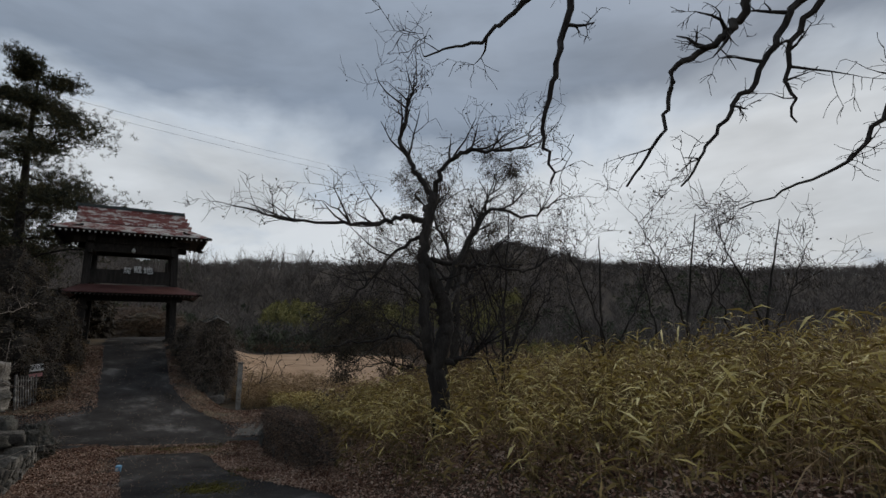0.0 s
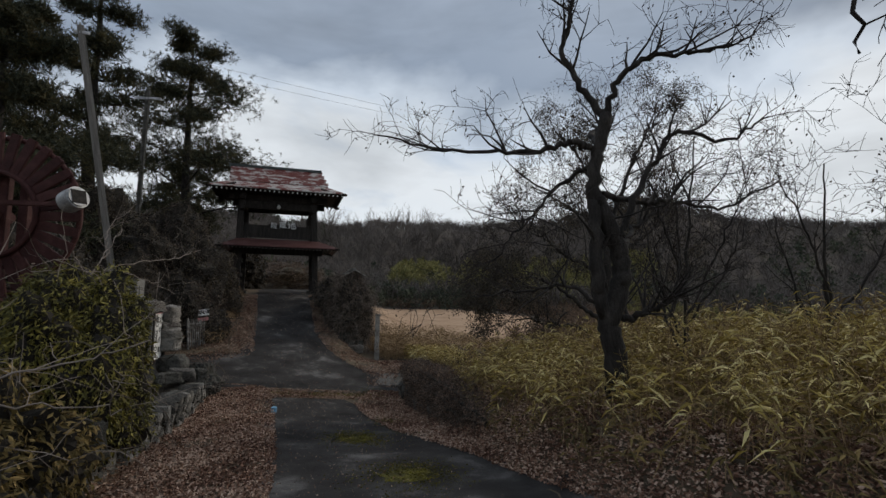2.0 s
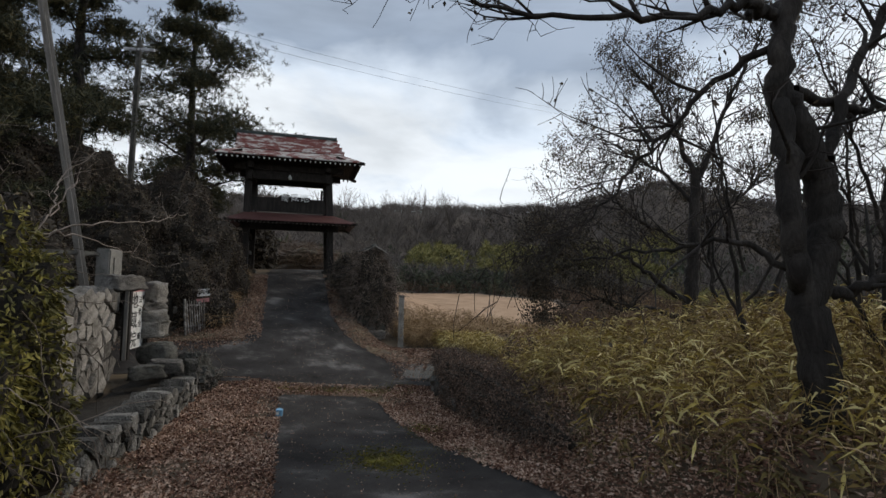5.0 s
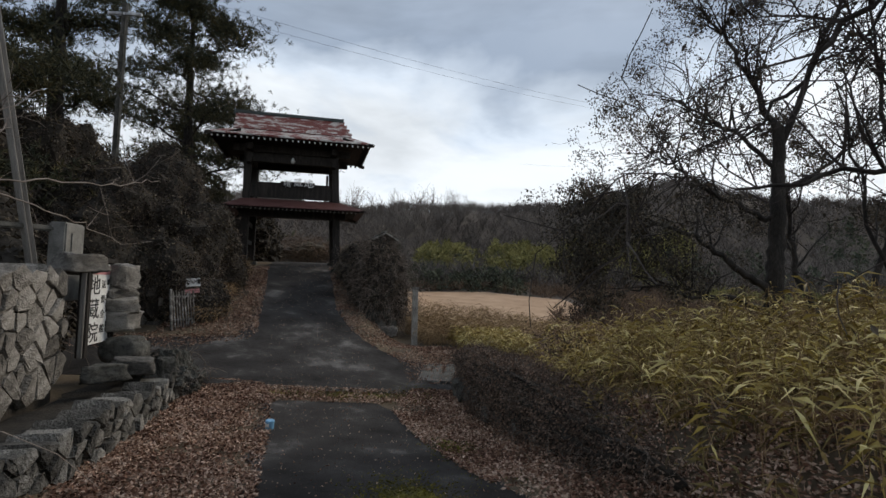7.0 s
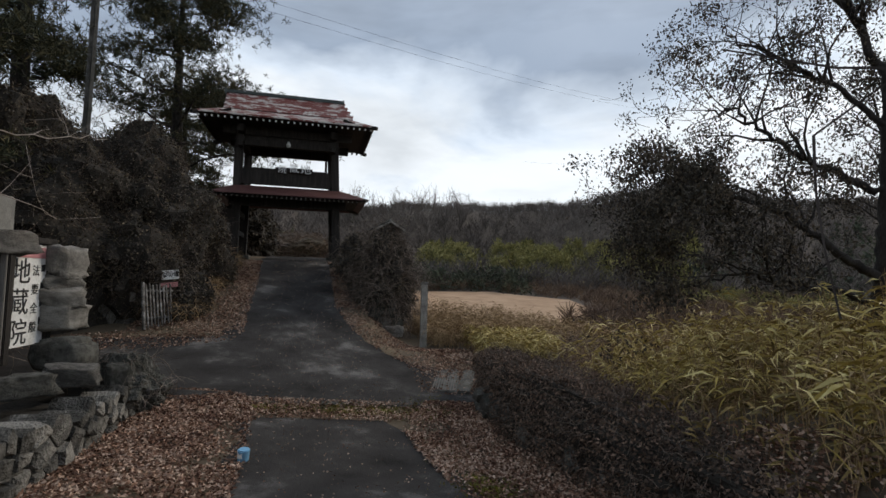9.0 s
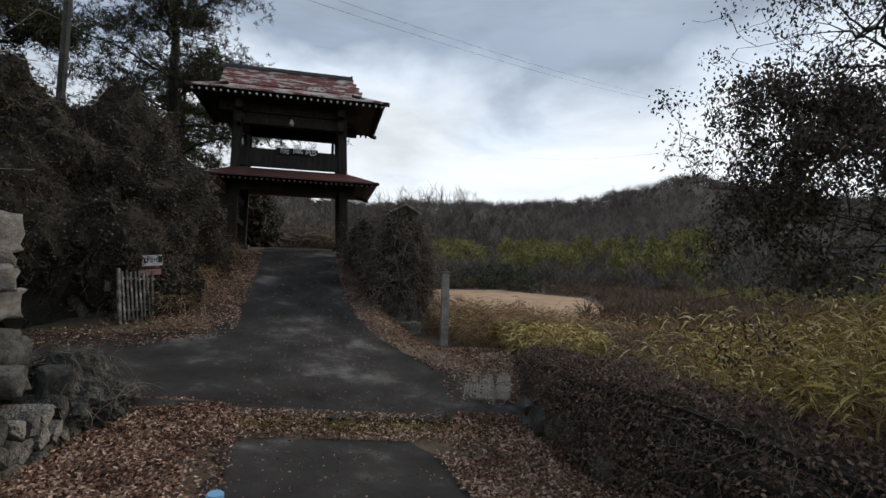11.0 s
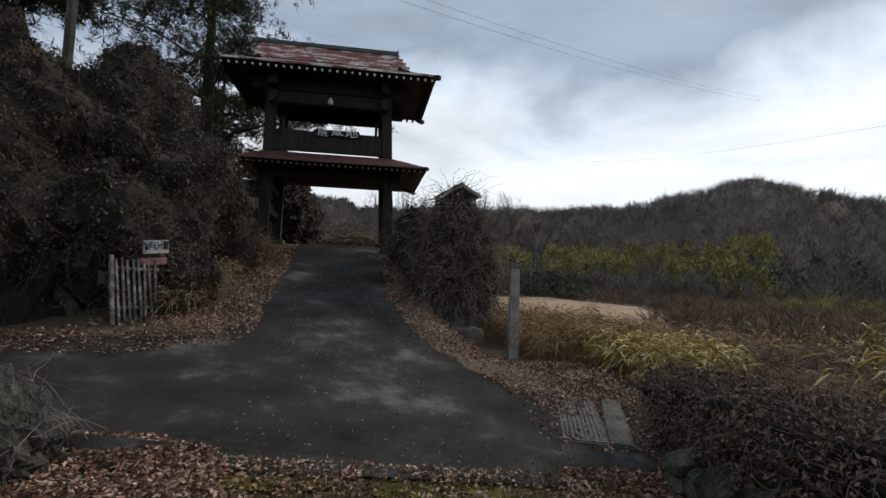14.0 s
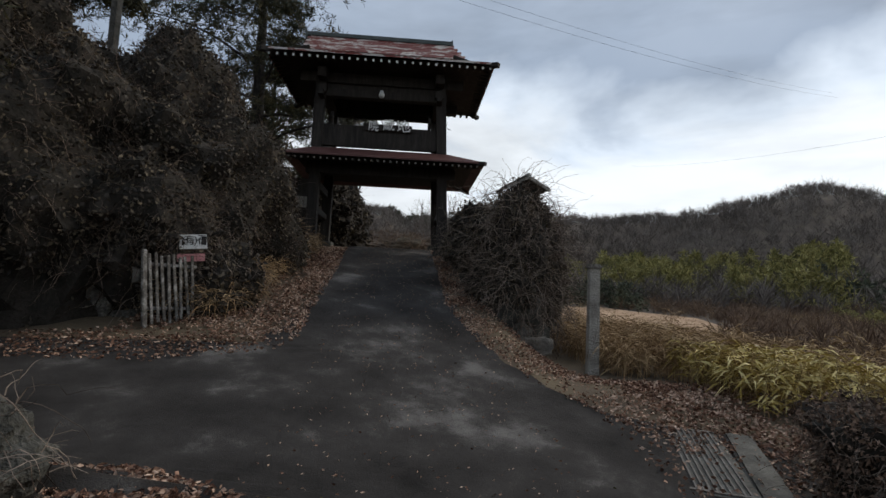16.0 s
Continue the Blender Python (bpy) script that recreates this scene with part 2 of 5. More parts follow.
def ground_sw(s, w):
    s, w = np.asarray(s, float), np.asarray(w, float)
    z = profile(s)
    z = z - 0.07 * np.clip(w, -0.5, 3) * smooth(s, 7, 13) * (1 - smooth(s, 19, 24))
    low = smooth(s, 3, 10.5) * (1 - smooth(s, 14.2, 15.2))
    z = z + 0.34 * smooth(-w, 1.75, 2.0) * low + 0.35 * smooth(-w, 1.0, 2.6) * (1 - smooth(s, 2, 9))
    z = z + 1.3 * smooth(-w, 3.1, 7) * (1 - smooth(s, 12.5, 15)) + 2.5 * smooth(-w, 4, 10) * smooth(s, 18.5, 22)
    z = z + 0.8 * smooth(w, 2.5, 3.7) * (1 - smooth(s, 10.5, 14))
    side = smooth(w, 1.5, 2.7) * smooth(s, 16.3, 18.3) * (1 - smooth(s, 40, 60))
    z = z * (1 - side) - 0.72 * side
    floor = -2.1 + 1.7 * smooth(s, 40, 100)
    fall = smooth(s, 10, 30) * smooth(w, 3.2, 16) + smooth(w, 9, 26) * (1 - smooth(s, 10, 30))
    z = z * (1 - fall) + floor * fall
    # hills round the valley
    x, y = SW(s, w)
    far = np.hypot(x, y)
    az = np.degrees(np.arctan2(x, y))
    ridge = 31.0 + 9.0 * np.exp(-((az - 8.5) / np.where(az < 8.5, 8.0, 5.0)) ** 2) - 8.0 * smooth(az, 13, 38) - 4.0 * smooth(-az, 20, 31)
    wavy = 1 + 0.015 * np.sin(az * 0.9 + 1) + 0.01 * np.sin(az * 2.3)
    z = z + ridge * wavy * (0.10 * smooth(far, 80, 125) + 0.90 * smooth(far, 110, 225))
    return z


def ground(x, y):
    return ground_sw(-0.5 * np.asarray(x) + 0.866 * np.asarray(y), 0.866 * np.asarray(x) + 0.5 * np.asarray(y))


def on_ground(s, w, dz=0.0):
    x, y = SW(s, w)
    return Vector((x, y, float(ground_sw(s, w)) + dz))


def mesh_of(name, verts, faces, mat, shade=False):
    me = bpy.data.meshes.new(name)
    me.from_pydata([tuple(v) for v in verts], [], [tuple(f) for f in faces])
    me.materials.append(mat)
    if shade:
        me.polygons.foreach_set("use_smooth", [True] * len(me.polygons))
    me.update()
    return me


def fast_mesh(name, verts, faces, mat, shade=False):
    """verts (n,3), faces (m,k) arrays."""
    me = bpy.data.meshes.new(name)
    verts, faces = np.asarray(verts, np.float32), np.asarray(faces, np.int32)
    me.vertices.add(len(verts))
    me.vertices.foreach_set("co", verts.ravel())
    k = faces.shape[1]
    me.loops.add(faces.size)
    me.loops.foreach_set("vertex_index", faces.ravel())
    me.polygons.add(len(faces))
    me.polygons.foreach_set("loop_start", np.arange(0, faces.size, k, dtype=np.int32))
    me.polygons.foreach_set("use_smooth", np.full(len(faces), shade))
    me.materials.append(mat)
    me.update(calc_edges=True)
    return me


def thing(name, data, label, category, at=(0, 0, 0), rz=0.0, group="", kind=""):
    ob = new(name, data)
    ob.matrix_world = pose(*at, 0, 0, rz)
    return tagged(ob, label, category, group, kind)


def part(name, me, parent, label="", m=None):
    ob = new(name, me)
    ob.parent = parent
    if m is not None:
        ob.matrix_basis = m
    return tagged(ob, label)


def box(name, size, mat, bevel=0.01, taper=0.0, jag=0.0, seed=0):
    bm = bmesh.new()
    bmesh.ops.create_cube(bm, size=1.0)
    bmesh.ops.scale(bm, vec=size, verts=bm.verts)
    for v in bm.verts:
        if taper and v.co.z > 0:
            v.co.x *= 1 - taper
            v.co.y *= 1 - taper
    if jag:
        r = random.Random(seed)
        bmesh.ops.subdivide_edges(bm, edges=bm.edges, cuts=1, use_grid_fill=True)
        for v in bm.verts:
            k = Vector((v.co.x / size[0], v.co.y / size[1], v.co.z / size[2]))
            if k.length > 0.6:
                v.co *= 0.9
            v.co += Vector([r.uniform(-jag, jag) * s for s in size])
    if bevel:
        bmesh.ops.bevel(bm, geom=bm.edges, offset=bevel, segments=1 if jag else 2, affect="EDGES")
    me = bpy.data.meshes.new(name)
    bm.to_mesh(me)
    bm.free()
    me.materials.append(mat)
    return me


def tubes(paths, sides=5):
    """Tubes along paths, each a list of (x, y, z, radius)."""
    V, Q, base = [], [], 0
    ang = np.arange(sides) * 2 * np.pi / sides
    ca, sa = np.cos(ang), np.sin(ang)
    for p in paths:
        p = np.asarray(p, float)
        if len(p) < 2:
            continue
        c, r = p[:, :3], p[:, 3]
        t = np.gradient(c, axis=0)
        t /= np.linalg.norm(t, axis=1)[:, None] + 1e-9
        ref = np.array([0.31, 0.87, 0.12]) if abs(t[0, 2]) > 0.7 else np.array([0.1, 0.05, 1.0])
        a = np.cross(t, ref)
        a /= np.linalg.norm(a, axis=1)[:, None] + 1e-9
        b = np.cross(t, a)
        ring = c[:, None, :] + r[:, None, None] * (a[:, None, :] * ca[None, :, None] + b[:, None, :] * sa[None, :, None])
        n = len(p)
        V.append(ring.reshape(-1, 3))
        i = np.arange(n - 1)[:, None] * sides
        j = np.arange(sides)[None, :]
        k = (j + 1) % sides
        Q.append(np.stack([i + j, i + k, i + k + sides, i + j + sides], -1).reshape(-1, 4) + base)
        base += n * sides
    return np.concatenate(V), np.concatenate(Q)


def unit(v):
    return v / (np.linalg.norm(v, axis=-1, keepdims=True) + 1e-9)


def leaves(pos, way, length, width, g, bend=0.0):
    """Leaf blades: a folded diamond of two quads' worth of triangles each."""
    n = len(pos)
    way = unit(way)
    side = unit(np.cross(way, g.normal(size=(n, 3))))
    up = np.cross(side, way)
    L, W = np.broadcast_to(length, n)[:, None], np.broadcast_to(width, n)[:, None]
    mid = pos + way * L * 0.45 + up * L * 0.06
    tip = pos + way * L - np.array([0, 0, 1]) * L * bend
    v = np.stack([pos, mid + side * W / 2, tip, mid - side * W / 2], 1).reshape(-1, 3)
    f = np.arange(n * 4).reshape(n, 4)
    return v, f


def grow(start, way, length, radius, depth, g, paths, twigs, tips, wild=0.35, droop=0.0, up=0.1, split=(3, 5), reach=0.62, seg=0.18):
    n = max(3, int(length / seg))
    p, d, r = np.array(start, float), np.array(way, float), radius
    line = [(*p, r)]
    kids = []
    for i in range(n):
        d = d + g.normal(size=3) * wild * 0.45
        d[2] += up * 0.3 - droop * 0.25
        d /= np.linalg.norm(d)
        p = p + d * length / n
        r = radius * (1 - 0.75 * (i + 1) / n)
        line.append((*p, max(r, 0.0025)))
        kids.append((p.copy(), d.copy(), r))
    (paths if radius > 0.011 else twigs).append(line)
    tips.append(p)
    if depth > 0:
        for _ in range(g.integers(*split)):
            q, e, rr = kids[g.integers(len(kids) // 4, len(kids))]
            side = g.normal(size=3)
            side -= e * side.dot(e)
            side /= np.linalg.norm(side) + 1e-9
            grow(q, unit(e * 0.55 + side * 0.9), length * reach * g.uniform(0.6, 1.15), max(rr * 0.7, 0.004), depth - 1, g, paths, twigs, tips, wild, droop, up, split, reach, seg * 0.8)


def curve_pts(pts, n, r0, r1, g, rough=0.02):
    """Points along a smooth line through pts, with radii from r0 to r1."""
    pts = np.array(pts, float)
    k = np.linspace(0, len(pts) - 1, n)
    out = np.stack([np.interp(k, np.arange(len(pts)), pts[:, i]) for i in range(3)], 1)
    for _ in range(2):
        out[1:-1] = (out[:-2] + 2 * out[1:-1] + out[2:]) / 4
    out[1:-1] += g.normal(size=(n - 2, 3)) * rough
    return [(*p, r) for p, r in zip(out, np.linspace(r0, r1, n))]


def tree_thing(name, at, limbs, label, g, axis=(1, 0), depth=3, twig_n=7, twig_len=0.9, droop=0.0, up=0.08, leaf=None, leaf_n=0, leaf_len=0.06, leaf_w=0.03, group="", spread=0.12, leaf_bias=None, wild=0.4, bark=None):
    """A tree from its main limbs, each a list of (right, up, depth) with two radii; twigs grow from them."""
    root = thing(name, None, label, "tree", at, 0, group)
    stems, twigs, tips = [], [], []
    ax = Vector((axis[0], axis[1], 0)).normalized()
    back = Vector((-ax.y, ax.x, 0))
    main = []
    for li, (pts, r0, r1) in enumerate(limbs):
        w = [ax * p[0] + back * p[2] + Vector((0, 0, p[1])) for p in pts]
        line = curve_pts(w, 6 * len(pts), r0, r1, g, 0.018 if li else 0.01)
        main.append(line)
        if li == 0 and len(limbs) > 2:
            continue
        for _ in range(twig_n if li > 1 else max(2, twig_n // 3)):
            i = g.integers(len(line) // 3, len(line))
            q = np.array(line[i][:3])
            d = g.normal(size=3)
            d[2] = abs(d[2]) * 0.8 + up * 2 - droop
            t = np.array(line[i][:3]) - np.array(line[i - 1][:3])
            d = unit(d * 0.8 + unit(t) * 0.8)
            grow(q, d, twig_len * g.uniform(0.5, 1.2), min(line[i][3] * 0.7, 0.02), depth, g, stems, twigs, tips, wild, droop, up)
    for i, line in enumerate(main):
        v, f = tubes([line], 9)
        part("limb" if i else "trunk", fast_mesh("limb" if i else "trunk", v, f, bark or M_BARK, True), root)
    if stems:
        v, f = tubes(stems, 6)
        tagged(part("branchwork", fast_mesh("branchwork", v, f, bark or M_BARK, True), root), kind="stuff")
    if twigs:
        v, f = tubes(twigs, 3)
        tagged(part("twig_mass", fast_mesh("twig_mass", v, f, bark or M_TWIG), root, "fine bare twigs"), kind="stuff")
    if leaf and leaf_n:
        tips = np.array(tips)
        share = np.ones(len(tips)) if leaf_bias is None else leaf_bias(tips @ np.array([ax.x, ax.y, 0.0]), tips[:, 2])
        share = share * np.array([max(0.05, 0.5 + 1.6 * noise.noise(Vector(p) * 1.1)) for p in tips])
        pos = tips[g.choice(len(tips), leaf_n, p=share / share.sum())] + g.normal(size=(leaf_n, 3)) * spread
        way = g.normal(size=(leaf_n, 3)) * 0.6 + np.array([0, 0, -0.7])
        v, f = leaves(pos, way, g.uniform(0.6, 1.3, leaf_n) * leaf_len, leaf_w, g)
        tagged(part("foliage", fast_mesh("foliage", v, f, leaf), root, "sparse withered leaves"), kind="stuff")
    return root


# ---- ground ----
def span(a, b, fine_a, fine_b, step, grow_by):
    mid = list(np.arange(fine_a, fine_b, step))
    lo, hi, d = [fine_a], [mid[-1]], step
    while hi[-1] < b:
        d *= grow_by
        hi.append(hi[-1] + d)
    d = step
    while lo[-1] > a:
        d *= grow_by
        lo.append(lo[-1] - d)
    return np.array(sorted(lo[1:]) + mid + hi[1:])


gs, gw = span(-700, 1500, -3, 30, 0.25, 1.09), span(-900, 1200, -8, 14, 0.25, 1.09)
S, W_ = np.meshgrid(gs, gw, indexing="ij")
GX, GY = SW(S, W_)
GZ = ground_sw(S, W_)
rough_k = np.exp(-np.hypot(S - 10, W_) / 60)
GZ = GZ - 0.006 + rough_k * 0.02 * (np.sin(GX * 5.1 + 2 * np.sin(GY * 3.3)) * np.sin(GY * 4.3)) * (np.abs(W_ - 0.6) > 2.4)
ni, nj = S.shape
idx = np.arange(ni * nj).reshape(ni, nj)
quads = np.stack([idx[:-1, :-1], idx[:-1, 1:], idx[1:, 1:], idx[1:, :-1]], -1).reshape(-1, 4)[:, ::-1]
me = fast_mesh("ground", np.stack([GX, GY, GZ], -1).reshape(-1, 3), quads, M_SOIL, True)
me.materials.append(M_SCRUB)
far_mask = (np.hypot(GX, GY)[:-1, :-1].ravel() > 60).astype(np.int32)
me.polygons.foreach_set("material_index", far_mask)
thing("ground", me, "brown winter soil with dry grass running to hills", "ground", kind="structure")


def sheet(name, s0, s1, left, right, mat, label, dz=0.012, ds=0.15, nw=14, cat="road", seed=0.0, kind="structure"):
    ss = np.arange(s0, s1 + ds / 2, ds)
    V = []
    for s in ss:
        a = left(s) + 0.05 * math.sin(s * 5 + seed) + 0.04 * math.sin(s * 11.3 + seed)
        b = right(s) + 0.05 * math.sin(s * 4.3 + 1 + seed) + 0.04 * math.sin(s * 9.7 + seed)
        for k in range(nw + 1):
            w = a + (b - a) * k / nw
            x, y = SW(s, w)
            V.append((x, y, float(ground_sw(s, w)) + dz))
    n = nw + 1
    Q = [(i * n + j, i * n + j + 1, (i + 1) * n + j + 1, (i + 1) * n + j) for i in range(len(ss) - 1) for j in range(nw)]
    return thing(name, mesh_of(name, V, [q[::-1] for q in Q], mat, True), label, cat, kind=kind)


def lerp(ks, kv):
    return lambda s: float(np.interp(s, ks, kv))


ROAD_L = lerp([-4, 8, 13.7], [-0.35, -0.18, -0.42])
ROAD_R = lerp([-4, 5, 8, 10, 12, 13.0, 13.7], [3.0, 2.9, 2.5, 2.0, 1.75, 1.65, 1.3])
sheet("road", -4, 13.7, ROAD_L, ROAD_R, M_ASPHALT, "cracked dark asphalt lane edged with leaves")
CROSS_L = lerp([14.3, 14.6, 15.0, 17.2, 17.7, 19, 22, 26, 40], [-1.0, -2.5, -16, -16, -1.4, -1.15, -1.3, -1.45, -1.2])
CROSS_R = lerp([14.3, 14.9, 16.2, 16.6, 17.2, 18.5, 20, 22, 26, 40], [2.0, 3.5, 3.5, 2.2, 1.75, 1.25, 1.0, 0.95, 0.9, 1.2])
sheet("road_to_gate", 14.3, 40, CROSS_L, CROSS_R, M_ASPHALT, "dark asphalt crossing and lane rising to the gate", 0.024, nw=30, seed=2)
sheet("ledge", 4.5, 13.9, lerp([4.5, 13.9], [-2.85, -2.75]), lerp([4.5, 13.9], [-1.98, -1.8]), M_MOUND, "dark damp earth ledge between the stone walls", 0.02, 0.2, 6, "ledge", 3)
sheet("field", 31, 82, lerp([31, 82], [5, 10]), lerp([31, 42, 54, 70, 82], [12, 18.5, 29, 34, 27]), M_FIELD, "mown pale straw field in the valley", 0.06, 1.0, 24, "field")

# ---- the gate ----
GATE_AT, GATE_TURN = (-12.243, 19.9, 0.0), 30.3
gate = thing("temple_gate", None, "two-tier dark timber gate with flaking red sheet roofs", "gate", GATE_AT, GATE_TURN)


def gbox(name, size, at, mat, label="", rot=(0, 0, 0), bevel=0.012, parent=None):
    return part(name, box(name, size, mat, bevel), parent or gate, label, pose(*at, *rot))


def beam_between(name, a, b, thick, mat, parent, label="", bevel=0.01):
    a, b = Vector(a), Vector(b)
    d = b - a
    q = d.to_track_quat("Z", "X").to_matrix().to_4x4()
    return part(name, box(name, (thick[0], thick[1], d.length), mat, bevel), parent, label, Matrix.Translation((a + b) / 2) @ q)


def solid(name, top, thick, mat):
    """A slab from top corner points (polygon), thickened downwards."""
    n = len(top)
    V = [Vector(p) for p in top] + [Vector(p) - Vector((0, 0, thick)) for p in top]
    F = [tuple(range(n)), tuple(range(2 * n - 1, n - 1, -1))] + [(i, n + i, n + (i + 1) % n, (i + 1) % n) for i in range(n)]
    me = mesh_of(name, V, F, mat)
    bm = bmesh.new()
    bm.from_mesh(me)
    bmesh.ops.recalc_face_normals(bm, faces=bm.faces)
    bm.to_mesh(me)
    bm.free()
    return me


for u0, u1, y in ((-1.56, -1.53, 0.95), (1.70, 1.48, 0.95), (-1.50, -1.45, 2.65), (1.62, 1.42, 2.65)):
    foot = GATE_AT[0] + 0.863 * u0 - 0.505 * y, GATE_AT[1] + 0.505 * u0 + 0.863 * y
    z0 = float(ground(*foot))
    beam_between("post", (u0, y, z0 - 0.15), (u1, y, 5.75), (0.25, 0.25), M_TIMBER, gate)
    gbox("post_base_stone", (0.46, 0.46, 0.2), (u0, y, z0 + 0.02), M_STONE_DARK, "rough foundation stone")
# side bracing of the posts and the plank panel beside the left pair
for u in (-1.53, 1.6):
    gbox("side_beam", (0.14, 1.9, 0.2), (u, 1.8, 2.95), M_TIMBER)
    gbox("side_beam", (0.14, 1.9, 0.16), (u, 1.8, 2.3), M_TIMBER)
for y in (0.95, 2.65):
    gbox("lintel", (3.7, 0.2, 0.26), (0.08, y, 3.30 if y < 1 else 3.62), M_TIMBER)
    if y < 1:
        gbox("name_board_beam", (2.95, 0.12, 0.55), (0.02, y, 4.16), M_TIMBER)
    gbox("upper_beam", (3.3, 0.22, 0.2), (0.0, y, 5.24 if y < 1 else 5.42), M_TIMBER)
    gbox("wall_plate", (4.1, 0.22, 0.26), (0.0, y, 5.62), M_TIMBER)
    gbox("frieze_panel", (2.9, 0.07, 0.3), (0.0, y, 5.36), M_TIMBER)
for u in (-1.46, 1.44):
    gbox("upper_side_beam", (0.2, 2.2, 0.2), (u, 1.8, 5.3), M_TIMBER)
    gbox("plate_side", (0.22, 2.6, 0.24), (u, 1.8, 5.62), M_TIMBER)
    gbox("side_rail", (0.1, 1.5, 0.5), (u, 1.8, 4.18), M_TIMBER)
    gbox("bracket_arm", (0.13, 0.5, 0.16), (u, 0.72, 5.12), M_TIMBER)
    gbox("bracket_end", (0.10, 0.012, 0.3), (u, 0.80, 5.20), M_GREYWOOD, "bleached bracket end")
    gbox("short_strut", (0.08, 0.08, 0.75), (u * 0.86, 1.2, 4.5), M_TIMBER)

# upper roof: a steep gabled top on a flaring skirt, with the skirt going round all four sides
up_front = solid("roof_slope", [(-2.13, 1.8, 7.14), (1.73, 1.8, 7.14), (2.06, 0.78, 6.27), (-2.06, 0.78, 6.27)], 0.06, M_ROOFRED)
part("roof_slope", up_front, gate)
part("roof_slope", solid("roof_slope", [(1.73, 1.8, 7.14), (-2.13, 1.8, 7.14), (-2.06, 2.82, 6.27), (2.06, 2.82, 6.27)], 0.06, M_ROOFRED), gate)
skirt = [(-2.06, 0.78, 6.266), (2.06, 0.78, 6.266), (2.73, 0.0, 5.90), (-2.73, 0.0, 5.90)]
part("roof_skirt", solid("roof_skirt", skirt, 0.05, M_RUST), gate, "flaking red skirt of the roof")
part("roof_skirt", solid("roof_skirt", [(p[0], 3.6 - p[1], p[2]) for p in skirt][::-1], 0.05, M_RUST), gate)
for k in (-1, 1):
    part("roof_skirt", solid("roof_skirt", [(k * 2.06, 0.78, 6.264), (k * 2.06, 2.82, 6.264), (k * 2.73, 3.6, 5.898), (k * 2.73, 0.0, 5.898)][::k], 0.05, M_RUST), gate)
    part("gable_board", solid("gable_board", [(k * 1.85 - 0.2, 1.8, 7.05), (k * 1.88, 0.95, 6.28), (k * 1.88, 2.65, 6.28)], 0.04, M_TIMBER), gate)
    gbox("ridge_end", (0.06, 0.22, 0.2), (k * 1.97 - 0.2, 1.8, 7.16), M_RIDGE, "green-grey ridge end cap")
gbox("ridge", (3.9, 0.2, 0.09), (-0.2, 1.8, 7.16), M_RIDGE, "green-grey metal ridge cap")
gbox("ridge_cap", (4.0, 0.14, 0.04), (-0.2, 1.8, 7.225), M_RIDGE)
# overlapping metal shingles on the front and back slope
sh_n, rows_n = 15, 8
for row in range(rows_n):
    t0, t1 = row / rows_n, (row + 1.12) / rows_n
    y0, z0_ = 0.78 + 1.02 * t0, 6.27 + 0.87 * t0
    half = 2.06 - 0.13 * t0
    wd = 2 * half / sh_n
    me_s = box("shingle", (wd * 0.985, 1.34 / rows_n * 1.12, 0.012), M_RUST, 0.003)
    tilt = math.degrees(math.atan2(0.87, 1.02))
    for c in range(sh_n):
        off = (0.5 if row % 2 else 0.0) * wd
        u = -half - 0.2 * t0 + (c + 0.5) * wd + off * 0.5
        jit = random.uniform(-1.2, 1.2)
        yy, zz = y0 + 1.02 / rows_n * 0.56, z0_ + 0.87 / rows_n * 0.56
        part("shingle", me_s, gate, "", pose(u, yy - 0.012, zz + 0.016, tilt - 2.0 + jit * 0.4, 0, jit * 0.3))
# rafters under both eaves, with pale ends
raft = box("rafter", (0.06, 1.75, 0.075), M_TIMBER, 0.006)
tip_me = box("rafter_end", (0.05, 0.012, 0.06), M_WHITE, 0.004)
for i in range(29):
    u = -2.62 + 5.24 * i / 28
    r = part("rafter", raft, gate, "", pose(u, 0.92, 5.99, 14, 0, 0))
    part("rafter_end", tip_me, r, "white-painted rafter end", pose(0, -0.882, 0, 0, 0, 0))
    part("rafter", raft, gate, "", pose(u, 2.68, 5.99, -14, 0, 0))
side_raft = box("rafter", (1.0, 0.06, 0.07), M_TIMBER, 0.006)
for i in range(17):
    y = 0.2 + 3.2 * i / 16
    for k in (-1, 1):
        part("rafter", side_raft, gate, "", pose(k * 2.2, y, 5.93, 0, k * 16, 0))
part("soffit", solid("soffit", [(-2.6, 0.12, 5.86), (2.6, 0.12, 5.86), (2.6, 3.48, 5.86), (-2.6, 3.48, 5.86)], 0.03, M_TIMBER), gate)
for k in (-1, 1):
    for y0, y1 in ((1.0, -0.06), (2.6, 3.66)):
        beam_between("hip_rafter", (k * 1.5, y0, 6.05), (k * 2.80, y1, 5.82), (0.11, 0.13), M_TIMBER, gate)
# lower roof: a skirt round the posts
lo_out, lo_in = [(-2.22, 0.1), (2.58, 0.1), (2.58, 3.5), (-2.22, 3.5)], [(-1.62, 0.85), (1.72, 0.85), (1.72, 2.75), (-1.62, 2.75)]
for i in range(4):
    a, b, c, d = lo_out[i], lo_out[(i + 1) % 4], lo_in[(i + 1) % 4], lo_in[i]
    part("lower_roof", solid("lower_roof", [(*d, 3.82), (*c, 3.82), (*b, 3.47), (*a, 3.47)], 0.035, M_ROOFRED), gate, "dull red sheet skirt roof")
part("lower_soffit", solid("lower_soffit", [(-1.95, 0.25, 3.48), (2.35, 0.25, 3.48), (2.35, 3.25, 3.52), (-1.95, 3.25, 3.52)], 0.03, M_TIMBER), gate)
raft2 = box("rafter", (0.05, 0.9, 0.06), M_TIMBER, 0.005)
tip2 = box("rafter_end", (0.036, 0.010, 0.04), M_GREYWOOD, 0.003)
